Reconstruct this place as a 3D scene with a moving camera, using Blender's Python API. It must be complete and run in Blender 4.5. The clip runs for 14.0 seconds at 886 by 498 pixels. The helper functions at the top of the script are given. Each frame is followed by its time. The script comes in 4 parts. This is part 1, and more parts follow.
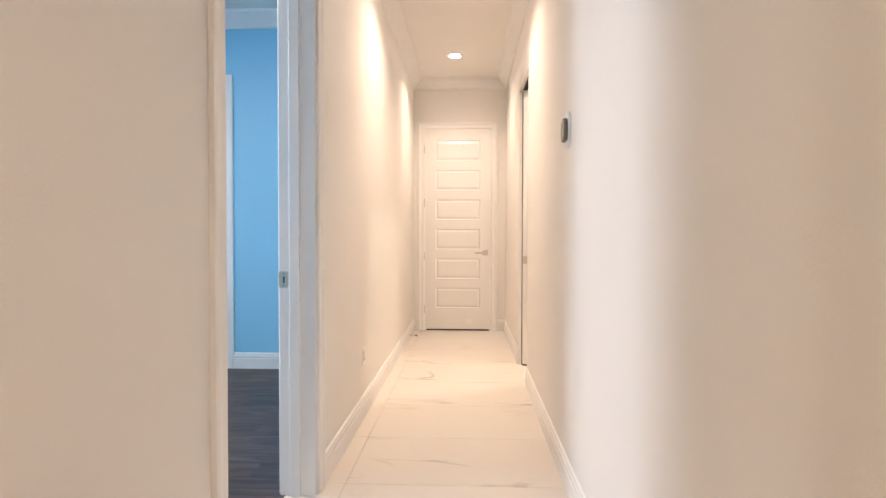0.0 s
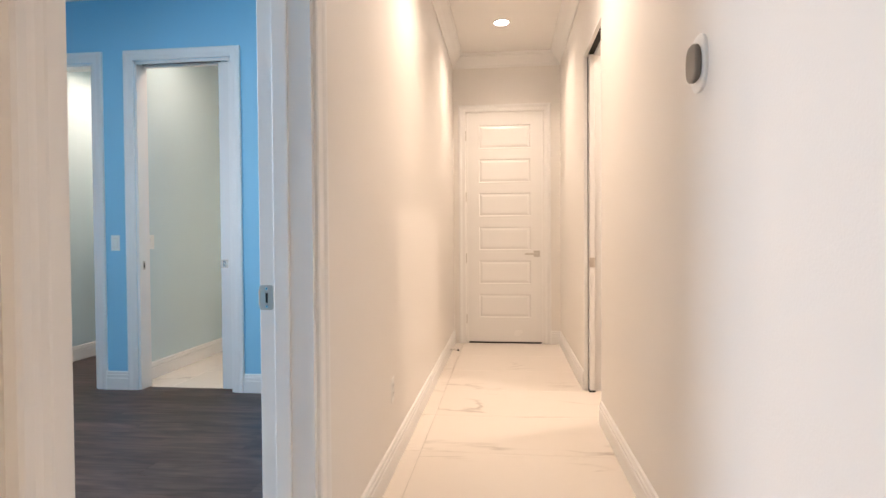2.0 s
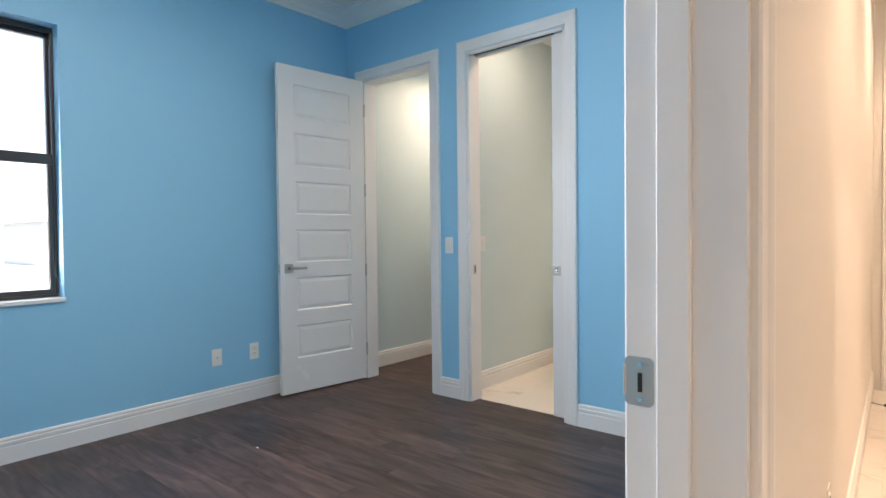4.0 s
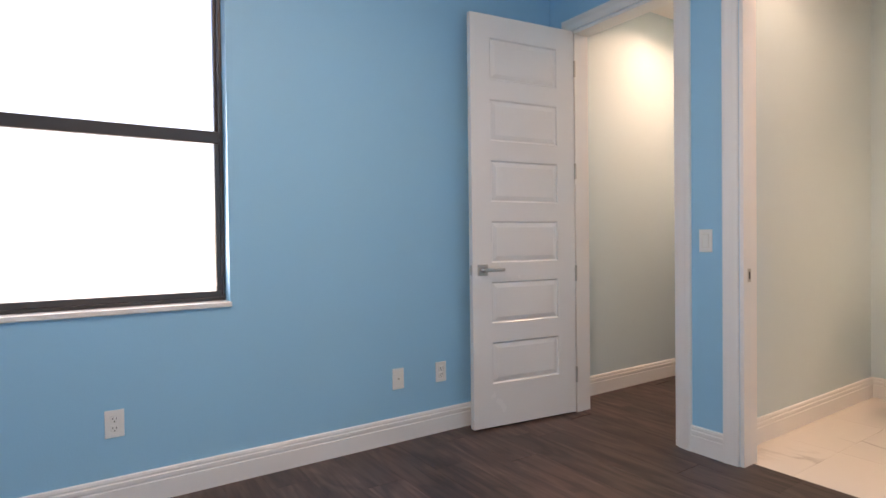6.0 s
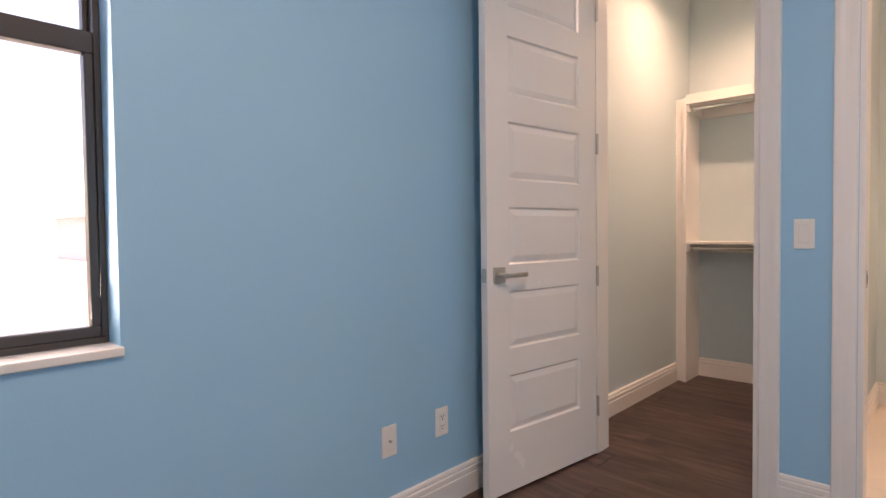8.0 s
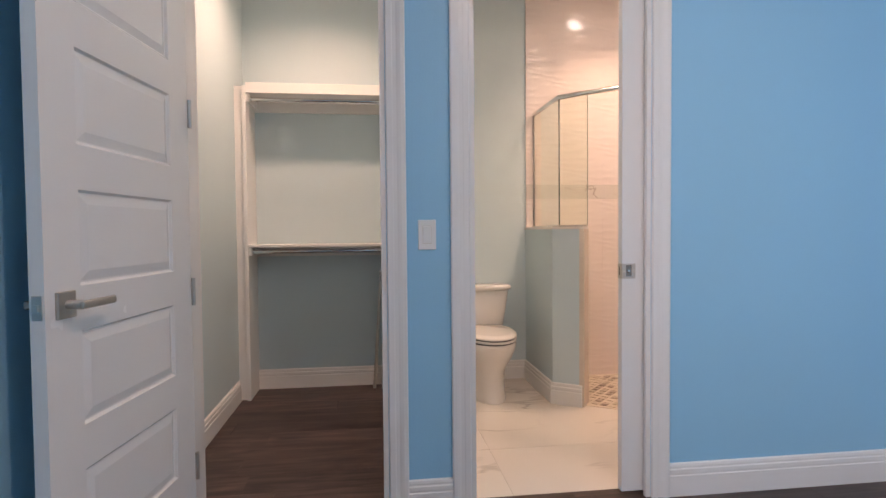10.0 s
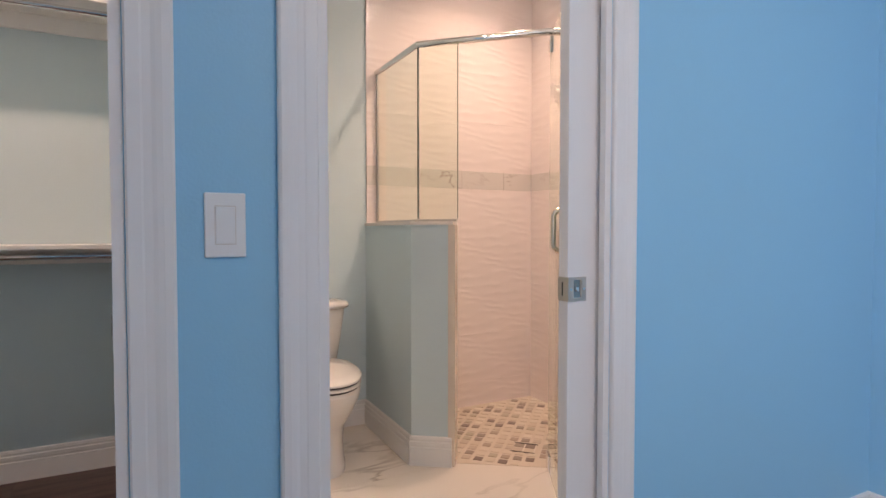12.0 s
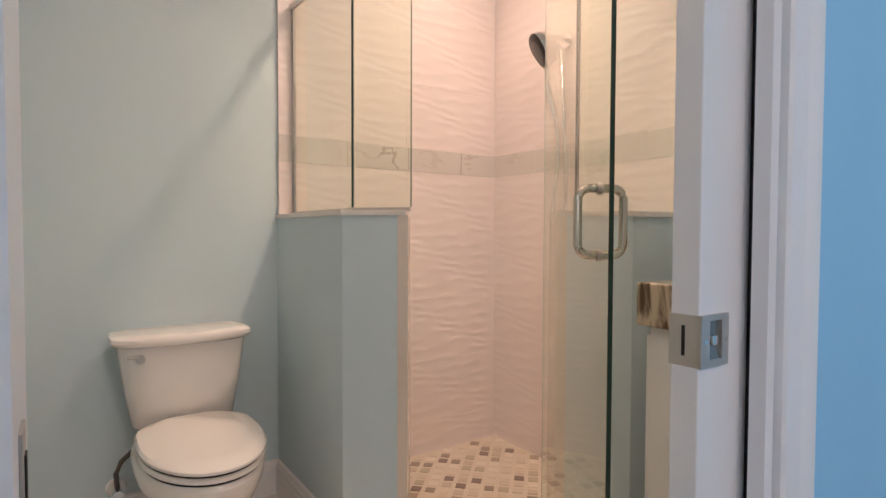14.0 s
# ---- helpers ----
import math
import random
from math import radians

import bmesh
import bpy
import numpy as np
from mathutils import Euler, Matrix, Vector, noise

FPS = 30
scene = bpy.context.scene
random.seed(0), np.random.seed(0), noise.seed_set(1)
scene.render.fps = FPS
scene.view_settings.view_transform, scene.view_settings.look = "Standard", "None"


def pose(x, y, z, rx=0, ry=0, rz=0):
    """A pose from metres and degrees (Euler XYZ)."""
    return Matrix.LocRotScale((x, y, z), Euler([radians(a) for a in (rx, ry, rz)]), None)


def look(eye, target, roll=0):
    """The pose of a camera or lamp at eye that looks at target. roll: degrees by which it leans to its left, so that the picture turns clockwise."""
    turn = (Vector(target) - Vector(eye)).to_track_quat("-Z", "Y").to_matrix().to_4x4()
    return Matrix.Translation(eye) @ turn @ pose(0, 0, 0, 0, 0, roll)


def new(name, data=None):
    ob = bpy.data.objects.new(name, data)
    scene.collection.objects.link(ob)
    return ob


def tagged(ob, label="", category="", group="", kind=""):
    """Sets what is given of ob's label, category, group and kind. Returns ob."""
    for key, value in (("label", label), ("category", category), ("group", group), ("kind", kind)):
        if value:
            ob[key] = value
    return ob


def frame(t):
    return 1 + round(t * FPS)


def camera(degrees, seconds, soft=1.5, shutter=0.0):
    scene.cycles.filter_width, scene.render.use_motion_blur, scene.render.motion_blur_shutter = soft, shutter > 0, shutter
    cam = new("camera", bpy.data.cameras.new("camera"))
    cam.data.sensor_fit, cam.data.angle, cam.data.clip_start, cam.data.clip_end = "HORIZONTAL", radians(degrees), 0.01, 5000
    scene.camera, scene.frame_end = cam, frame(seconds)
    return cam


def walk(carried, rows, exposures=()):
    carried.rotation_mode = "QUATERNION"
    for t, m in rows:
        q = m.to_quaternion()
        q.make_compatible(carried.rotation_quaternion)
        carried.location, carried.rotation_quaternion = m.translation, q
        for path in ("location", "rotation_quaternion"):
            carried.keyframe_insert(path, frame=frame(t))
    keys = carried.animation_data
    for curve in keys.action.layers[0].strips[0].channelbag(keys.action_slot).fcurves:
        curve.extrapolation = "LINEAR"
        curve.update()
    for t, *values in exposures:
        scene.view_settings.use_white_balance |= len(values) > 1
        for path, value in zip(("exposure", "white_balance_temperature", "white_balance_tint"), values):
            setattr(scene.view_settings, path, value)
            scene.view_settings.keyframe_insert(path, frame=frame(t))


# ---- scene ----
cam = camera(77.4, 14.0)
PATH = [
    (0, (-0.098, -0.002, 1.138), (-0.188, 1.995, 1.096), 0.1),
    (0.5, (-0.087, 0.205, 1.127), (-0.140, 2.204, 1.087), -0.1),
    (1, (-0.083, 0.417, 1.140), (-0.123, 2.416, 1.094), -0.2),
    (1.5, (-0.147, 0.631, 1.128), (-0.214, 2.630, 1.088), -0.1),
    (2, (-0.210, 0.842, 1.120), (-0.436, 2.828, 1.082), -0.4),
    (2.5, (-0.264, 1.045, 1.112), (-0.787, 2.976, 1.081), -0.6),
    (3, (-0.344, 1.214, 1.122), (-1.196, 3.024, 1.085), -0.6),
    (3.5, (-0.470, 1.410, 1.145), (-1.563, 3.084, 1.103), -0.6),
    (4, (-0.610, 1.576, 1.167), (-1.883, 3.118, 1.122), -0.6),
    (4.2, (-0.664, 1.628, 1.173), (-2.011, 3.106, 1.125), -0.7),
    (6.3, (-1.700, 2.044, 1.115), (-3.373, 3.140, 1.084), -0.7),
    (6.5, (-1.829, 2.058, 1.112), (-3.499, 3.159, 1.086), -0.8),
    (7, (-2.155, 2.118, 1.117), (-3.815, 3.234, 1.083), -0.7),
    (7.5, (-2.443, 2.151, 1.134), (-4.036, 3.359, 1.078), -0.7),
    (8, (-2.672, 2.157, 1.127), (-4.041, 3.613, 1.066), -0.7),
    (8.5, (-2.958, 2.168, 1.118), (-3.921, 3.920, 1.063), -0.5),
    (9, (-3.178, 2.195, 1.125), (-3.674, 4.132, 1.070), -0.5),
    (9.2, (-3.240, 2.239, 1.123), (-3.555, 4.213, 1.067), -0.5),
    (11.3, (-3.362, 3.250, 1.114), (-2.625, 5.108, 1.041), -0.1),
    (11.5, (-3.320, 3.361, 1.112), (-2.535, 5.199, 1.042), 0.0),
    (12, (-3.229, 3.623, 1.092), (-2.315, 5.401, 1.028), -0.0),
    (12.5, (-3.153, 3.855, 1.084), (-2.153, 5.585, 1.017), -0.0),
    (13, (-3.066, 4.061, 1.070), (-2.007, 5.757, 1.007), -0.1),
    (13.5, (-2.992, 4.225, 1.066), (-1.888, 5.892, 1.005), 0.0),
    (14, (-2.912, 4.369, 1.071), (-1.776, 6.014, 1.009), 0.2),
]
EXPOSURES = [(0.0, 2.02, 6350, 17), (2.0, 1.91, 6350, 17), (3.2, 1.89, 6550, 19), (4.2, 2.00, 7200, 20), (6.3, 1.97, 8400, 36), (7.5, 1.98, 9100, 41), (8.5, 1.90, 9300, 42), (9.2, 1.80, 8500, 37), (11.3, 1.75, 7300, 33), (14.0, 1.64, 7000, 29)]
walk(cam, [(t, look(eye, target, roll)) for t, eye, target, roll in PATH], EXPOSURES)

# ---- light ----
def lamp(name, kind, energy, colour, m, **kw):
    d = bpy.data.lights.new(name, kind)
    d.energy, d.color = energy, colour
    if "size" in kw:
        d.size = kw["size"]
    if "size_y" in kw:
        d.shape, d.size_y = "RECTANGLE", kw["size_y"]
    if "disk" in kw:
        d.shape, d.size = "DISK", kw["disk"]
    if "spread" in kw:
        d.spread = radians(kw["spread"])
    ob = new(name, d)
    ob.matrix_world = m
    return ob


world = bpy.data.worlds.new("sky")
scene.world = world
world.use_nodes = True
_n = world.node_tree.nodes
_sky = _n.new("ShaderNodeTexSky")
_sky.sky_type, _sky.sun_disc, _sky.sun_elevation, _sky.sun_rotation = "NISHITA", False, radians(52), radians(100)
world.node_tree.links.new(_sky.outputs[0], _n["Background"].inputs[0])
_n["Background"].inputs[1].default_value = 0.15
_sun = lamp("sun", "SUN", 4.0, (1, 0.95, 0.88), look((0, 0, 0), (-0.6, 0.11, -0.79)))
_sun.data.angle = radians(0.53)

WARM = (1.0, 0.80, 0.59)
HALL = (1.0, 0.79, 0.58)
DAY = (0.82, 0.93, 1.0)
# daylight in the bedroom window's opening
lamp("window_daylight", "AREA", 12.5, DAY, look((-4.27, 1.97, 1.62), (0, 1.97, 1.3)), size=1.25, size_y=1.42, spread=130)


# ---- materials ----
def mat(name, base, rough=0.5, metal=0.0, vary=0.04, scale=3.0, bump=0.0, bump_scale=60.0, coat=0.0, emit=None, spec=0.5):
    m = bpy.data.materials.new(name)
    m.use_nodes = True
    nt = m.node_tree
    b = nt.nodes["Principled BSDF"]
    b.inputs["Roughness"].default_value, b.inputs["Metallic"].default_value = rough, metal
    b.inputs["Coat Weight"].default_value, b.inputs["Specular IOR Level"].default_value = coat, spec
    tc = nt.nodes.new("ShaderNodeTexCoord")
    no = nt.nodes.new("ShaderNodeTexNoise")
    no.inputs["Scale"].default_value, no.inputs["Detail"].default_value = scale, 6
    nt.links.new(tc.outputs["Object"], no.inputs["Vector"])
    mix = nt.nodes.new("ShaderNodeMixRGB")
    mix.inputs[1].default_value = (*[c * (1 - vary) for c in base], 1)
    mix.inputs[2].default_value = (*[min(1, c * (1 + vary)) for c in base], 1)
    nt.links.new(no.outputs["Fac"], mix.inputs[0])
    nt.links.new(mix.outputs[0], b.inputs["Base Color"])
    if rough < 0.9 and metal < 0.5:
        mr = nt.nodes.new("ShaderNodeMapRange")
        mr.inputs[3].default_value, mr.inputs[4].default_value = max(0.02, rough - 0.06), min(1, rough + 0.06)
        nt.links.new(no.outputs["Fac"], mr.inputs[0])
        nt.links.new(mr.outputs[0], b.inputs["Roughness"])
    if bump:
        n2 = nt.nodes.new("ShaderNodeTexNoise")
        n2.inputs["Scale"].default_value, n2.inputs["Detail"].default_value = bump_scale, 4
        nt.links.new(tc.outputs["Object"], n2.inputs["Vector"])
        bp = nt.nodes.new("ShaderNodeBump")
        bp.inputs["Strength"].default_value, bp.inputs["Distance"].default_value = bump, 0.004
        nt.links.new(n2.outputs["Fac"], bp.inputs["Height"])
        nt.links.new(bp.outputs[0], b.inputs["Normal"])
    if emit:
        b.inputs["Emission Color"].default_value, b.inputs["Emission Strength"].default_value = (*emit[0], 1), emit[1]
    return m


def marble(name, base, vein, rough, scale=0.9, amount=0.35, piece=False):
    """Polished stone with long thin veins; a piece takes its own stretch of the pattern."""
    m = mat(name, base, rough, vary=0.03, scale=1.5)
    nt = m.node_tree
    b = nt.nodes["Principled BSDF"]
    tc = next(n for n in nt.nodes if n.type == "TEX_COORD")
    mp = nt.nodes.new("ShaderNodeMapping")
    mp.inputs["Rotation"].default_value, mp.inputs["Scale"].default_value = (0, 0, radians(14)), (0.5, 1.6, 1.0)
    src = tc.outputs["Object"]
    if piece:
        oi = nt.nodes.new("ShaderNodeObjectInfo")
        cm = nt.nodes.new("ShaderNodeCombineXYZ")
        mu = nt.nodes.new("ShaderNodeMath")
        mu.operation = "MULTIPLY"
        mu.inputs[1].default_value = 37.0
        nt.links.new(oi.outputs["Random"], mu.inputs[0])
        nt.links.new(mu.outputs[0], cm.inputs[0])
        nt.links.new(mu.outputs[0], cm.inputs[1])
        ad = nt.nodes.new("ShaderNodeVectorMath")
        nt.links.new(src, ad.inputs[0])
        nt.links.new(cm.outputs[0], ad.inputs[1])
        src = ad.outputs[0]
    nt.links.new(src, mp.inputs[0])
    no = nt.nodes.new("ShaderNodeTexNoise")
    no.inputs["Scale"].default_value, no.inputs["Detail"].default_value, no.inputs["Distortion"].default_value = scale, 7, 0.6
    nt.links.new(mp.outputs[0], no.inputs["Vector"])
    ramp = nt.nodes.new("ShaderNodeValToRGB")
    e = ramp.color_ramp.elements
    e[0].position, e[0].color = 0.485, (0, 0, 0, 1)
    e[1].position, e[1].color = 0.515, (0, 0, 0, 1)
    k = e.new(0.5)
    k.color = (1, 1, 1, 1)
    nt.links.new(no.outputs["Fac"], ramp.inputs[0])
    n3 = nt.nodes.new("ShaderNodeTexNoise")
    n3.inputs["Scale"].default_value = 1.7
    nt.links.new(src, n3.inputs["Vector"])
    mu2 = nt.nodes.new("ShaderNodeMapRange")
    mu2.inputs[1].default_value, mu2.inputs[2].default_value, mu2.inputs[4].default_value = 0.48, 0.68, amount
    nt.links.new(n3.outputs["Fac"], mu2.inputs[0])
    mm = nt.nodes.new("ShaderNodeMath")
    mm.operation = "MULTIPLY"
    nt.links.new(ramp.outputs[0], mm.inputs[0])
    nt.links.new(mu2.outputs[0], mm.inputs[1])
    mix = nt.nodes.new("ShaderNodeMixRGB")
    old = b.inputs["Base Color"].links[0].from_socket
    nt.links.new(old, mix.inputs[1])
    mix.inputs[2].default_value = (*vein, 1)
    nt.links.new(mm.outputs[0], mix.inputs[0])
    nt.links.new(mix.outputs[0], b.inputs["Base Color"])
    return m


def banded_stone(name, dark, light, rough):
    """Polished stone with wandering brown bands."""
    m = mat(name, light, rough)
    nt = m.node_tree
    tc = next(n for n in nt.nodes if n.type == "TEX_COORD")
    mp = nt.nodes.new("ShaderNodeMapping")
    mp.inputs["Rotation"].default_value, mp.inputs["Scale"].default_value = (0, radians(10), radians(35)), (26, 26, 6)
    nt.links.new(tc.outputs["Object"], mp.inputs[0])
    no = nt.nodes.new("ShaderNodeTexNoise")
    no.inputs["Scale"].default_value, no.inputs["Detail"].default_value, no.inputs["Distortion"].default_value = 1.0, 5, 1.2
    nt.links.new(mp.outputs[0], no.inputs["Vector"])
    ramp = nt.nodes.new("ShaderNodeValToRGB")
    e = ramp.color_ramp.elements
    e[0].position, e[0].color = 0.40, (*dark, 1)
    e[1].position, e[1].color = 0.58, (*light, 1)
    nt.links.new(no.outputs["Fac"], ramp.inputs[0])
    nt.links.new(ramp.outputs[0], nt.nodes["Principled BSDF"].inputs["Base Color"])
    return m


def plank_wood(name, dark, light, rough):
    """Vinyl plank: grain along x, each plank of its own tone."""
    m = mat(name, dark, rough)
    nt = m.node_tree
    b = nt.nodes["Principled BSDF"]
    tc = next(n for n in nt.nodes if n.type == "TEX_COORD")
    oi = nt.nodes.new("ShaderNodeObjectInfo")
    mu = nt.nodes.new("ShaderNodeMath")
    mu.operation = "MULTIPLY"
    mu.inputs[1].default_value = 53.0
    nt.links.new(oi.outputs["Random"], mu.inputs[0])
    ad = nt.nodes.new("ShaderNodeVectorMath")
    nt.links.new(tc.outputs["Object"], ad.inputs[0])
    nt.links.new(mu.outputs[0], ad.inputs[1])
    mp = nt.nodes.new("ShaderNodeMapping")
    mp.inputs["Scale"].default_value = (0.9, 12, 1)
    nt.links.new(ad.outputs[0], mp.inputs[0])
    no = nt.nodes.new("ShaderNodeTexNoise")
    no.inputs["Scale"].default_value, no.inputs["Detail"].default_value, no.inputs["Distortion"].default_value = 2.2, 6, 0.8
    nt.links.new(mp.outputs[0], no.inputs["Vector"])
    ramp = nt.nodes.new("ShaderNodeValToRGB")
    e = ramp.color_ramp.elements
    e[0].position, e[0].color = 0.25, (*dark, 1)
    e[1].position, e[1].color = 0.8, (*light, 1)
    nt.links.new(no.outputs["Fac"], ramp.inputs[0])
    # broad worn streaks and dark knots over the fine grain
    m2 = nt.nodes.new("ShaderNodeMapping")
    m2.inputs["Scale"].default_value = (1.6, 7.0, 1)
    nt.links.new(ad.outputs[0], m2.inputs[0])
    n2 = nt.nodes.new("ShaderNodeTexNoise")
    n2.inputs["Scale"].default_value, n2.inputs["Detail"].default_value, n2.inputs["Distortion"].default_value = 1.4, 4, 1.6
    nt.links.new(m2.outputs[0], n2.inputs["Vector"])
    r2 = nt.nodes.new("ShaderNodeMapRange")
    r2.inputs[1].default_value, r2.inputs[2].default_value, r2.inputs[3].default_value, r2.inputs[4].default_value = 0.33, 0.66, 0.45, 1.35
    nt.links.new(n2.outputs["Fac"], r2.inputs[0])
    streak = nt.nodes.new("ShaderNodeMixRGB")
    streak.blend_type, streak.inputs[0].default_value = "MULTIPLY", 1.0
    nt.links.new(ramp.outputs[0], streak.inputs[1])
    nt.links.new(r2.outputs[0], streak.inputs[2])
    hsv = nt.nodes.new("ShaderNodeHueSaturation")
    mr = nt.nodes.new("ShaderNodeMapRange")
    mr.inputs[3].default_value, mr.inputs[4].default_value = 0.74, 1.22
    nt.links.new(oi.outputs["Random"], mr.inputs[0])
    nt.links.new(mr.outputs[0], hsv.inputs["Value"])
    nt.links.new(streak.outputs[0], hsv.inputs["Color"])
    nt.links.new(hsv.outputs[0], b.inputs["Base Color"])
    bp = nt.nodes.new("ShaderNodeBump")
    bp.inputs["Strength"].default_value, bp.inputs["Distance"].default_value = 0.25, 0.001
    nt.links.new(no.outputs["Fac"], bp.inputs["Height"])
    nt.links.new(bp.outputs[0], b.inputs["Normal"])
    return m


def random_tone(name, tones, rough):
    """Small stones, each in one of a few tones."""
    m = mat(name, tones[0], rough)
    nt = m.node_tree
    b = nt.nodes["Principled BSDF"]
    src = nt.nodes.new("ShaderNodeObjectInfo").outputs["Random"]
    ramp = nt.nodes.new("ShaderNodeValToRGB")
    ramp.color_ramp.interpolation = "CONSTANT"
    e = ramp.color_ramp.elements
    e[0].color = (*tones[0], 1)
    e[1].position, e[1].color = 1 / len(tones), (*tones[1], 1)
    for k, t in enumerate(tones[2:], 2):
        q = e.new(k / len(tones))
        q.color = (*t, 1)
    nt.links.new(src, ramp.inputs[0])
    mix = nt.nodes.new("ShaderNodeMixRGB")
    mix.blend_type, mix.inputs[0].default_value = "MULTIPLY", 0.5
    nt.links.new(ramp.outputs[0], mix.inputs[1])
    no = nt.nodes.new("ShaderNodeTexNoise")
    no.inputs["Scale"].default_value = 40
    mr = nt.nodes.new("ShaderNodeMapRange")
    mr.inputs[3].default_value, mr.inputs[4].default_value = 0.7, 1.15
    nt.links.new(no.outputs["Fac"], mr.inputs[0])
    nt.links.new(mr.outputs[0], mix.inputs[2])
    nt.links.new(mix.outputs[0], b.inputs["Base Color"])
    return m


def glass(name, tint, rough=0.0):
    m = bpy.data.materials.new(name)
    m.use_nodes = True
    b = m.node_tree.nodes["Principled BSDF"]
    b.inputs["Base Color"].default_value = (*tint, 1)
    b.inputs["Transmission Weight"].default_value, b.inputs["Roughness"].default_value, b.inputs["IOR"].default_value = 1.0, rough, 1.45
    return m


BLUE = mat("blue_wall_paint", (0.265, 0.59, 0.81), 0.55, vary=0.02, scale=1.2, bump=0.12, bump_scale=160)
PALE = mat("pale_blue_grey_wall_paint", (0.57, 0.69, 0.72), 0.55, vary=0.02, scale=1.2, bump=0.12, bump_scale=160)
CREAM = mat("white_wall_paint", (0.80, 0.77, 0.73), 0.5, vary=0.015, scale=1.2, bump=0.12, bump_scale=160)
CEIL = mat("ceiling_paint", (0.82, 0.80, 0.77), 0.8, vary=0.015, bump=0.2, bump_scale=120)
TRIM = mat("white_trim_paint", (0.82, 0.81, 0.79), 0.32, vary=0.02, scale=4, bump=0.05, bump_scale=60)
DOOR = mat("white_door_paint", (0.82, 0.81, 0.79), 0.25, vary=0.02, scale=3, bump=0.06, bump_scale=90)
NICKEL = mat("brushed_nickel", (0.56, 0.53, 0.49), 0.38, 1.0, vary=0.06, scale=40)
SATIN = mat("satin_nickel_plate", (0.58, 0.53, 0.47), 0.42, 0.9, vary=0.04, scale=60)
CHROME = mat("polished_chrome", (0.78, 0.77, 0.75), 0.1, 1.0, vary=0.02)
PLATE = mat("white_switch_plastic", (0.82, 0.82, 0.80), 0.3, vary=0.01)
# black rubber and plastic parts; in gaps and slots it paints their shade
BLACK = mat("black_parts_and_gap_shade", (0.012, 0.012, 0.012), 0.6)
BRONZE = mat("dark_bronze_window_frame", (0.045, 0.04, 0.04), 0.35, vary=0.1, scale=20)
PLANK = plank_wood("dark_vinyl_plank", (0.029, 0.017, 0.014), (0.134, 0.082, 0.071), 0.42)
SUBFLOOR = mat("dark_joint", (0.02, 0.016, 0.014), 0.8)
FLOORTILE = marble("polished_marble_tile", (0.76, 0.70, 0.63), (0.36, 0.31, 0.26), 0.10, scale=1.3, amount=0.75, piece=True)
GROUT = mat("pale_grout", (0.69, 0.635, 0.57), 0.8, vary=0.05, scale=30)
CERAMIC = mat("white_vitreous_china", (0.84, 0.79, 0.74), 0.08, vary=0.01, coat=0.4)
WAVETILE = mat("white_glazed_wave_tile", (0.85, 0.75, 0.71), 0.14, vary=0.015)
BAND = marble("grey_marble_band", (0.70, 0.64, 0.59), (0.36, 0.27, 0.23), 0.12, scale=6, amount=0.8, piece=True)
STONES = [(0.62, 0.53, 0.43), (0.50, 0.41, 0.32), (0.66, 0.58, 0.48), (0.58, 0.49, 0.38), (0.36, 0.27, 0.20), (0.64, 0.55, 0.45), (0.19, 0.13, 0.10), (0.56, 0.46, 0.36), (0.27, 0.20, 0.15), (0.62, 0.54, 0.44), (0.42, 0.36, 0.26)]
MOSAIC = random_tone("stone_mosaic", STONES, 0.3)
CLEAR = glass("clear_shower_glass", (0.92, 0.97, 0.89))
GLASSEDGE = mat("green_glass_edge", (0.012, 0.05, 0.04), 0.1)
PANE = glass("window_glass", (0.98, 0.99, 1.0))
RED = mat("red_enamel", (0.42, 0.012, 0.02), 0.2, vary=0.03, coat=0.5)
GRANITE = banded_stone("banded_granite", (0.13, 0.075, 0.045), (0.62, 0.50, 0.36), 0.15)
LENS = mat("lit_lamp_lens", (0.9, 0.9, 0.9), 0.4, emit=((1.0, 0.93, 0.82), 14))


# ---- mesh helpers ----
def box(bm, x0, x1, y0, y1, z0, z1, bevel=0.0, seg=2):
    g = bmesh.ops.create_cube(bm, size=1.0)
    for v in g["verts"]:
        v.co = Vector(((x0 + x1) / 2 + v.co.x * (x1 - x0), (y0 + y1) / 2 + v.co.y * (y1 - y0), (z0 + z1) / 2 + v.co.z * (z1 - z0)))
    if bevel:
        edges = list({e for v in g["verts"] for e in v.link_edges})
        bmesh.ops.bevel(bm, geom=edges, offset=bevel, segments=seg, affect="EDGES", profile=0.5)
    return bm


def cyl(bm, p, q, r, r2=None, seg=20):
    p, q = Vector(p), Vector(q)
    d = q - p
    m = Matrix.Translation((p + q) / 2) @ d.to_track_quat("Z", "Y").to_matrix().to_4x4()
    bmesh.ops.create_cone(bm, cap_ends=True, segments=seg, radius1=r, radius2=r if r2 is None else r2, depth=d.length, matrix=m)
    return bm


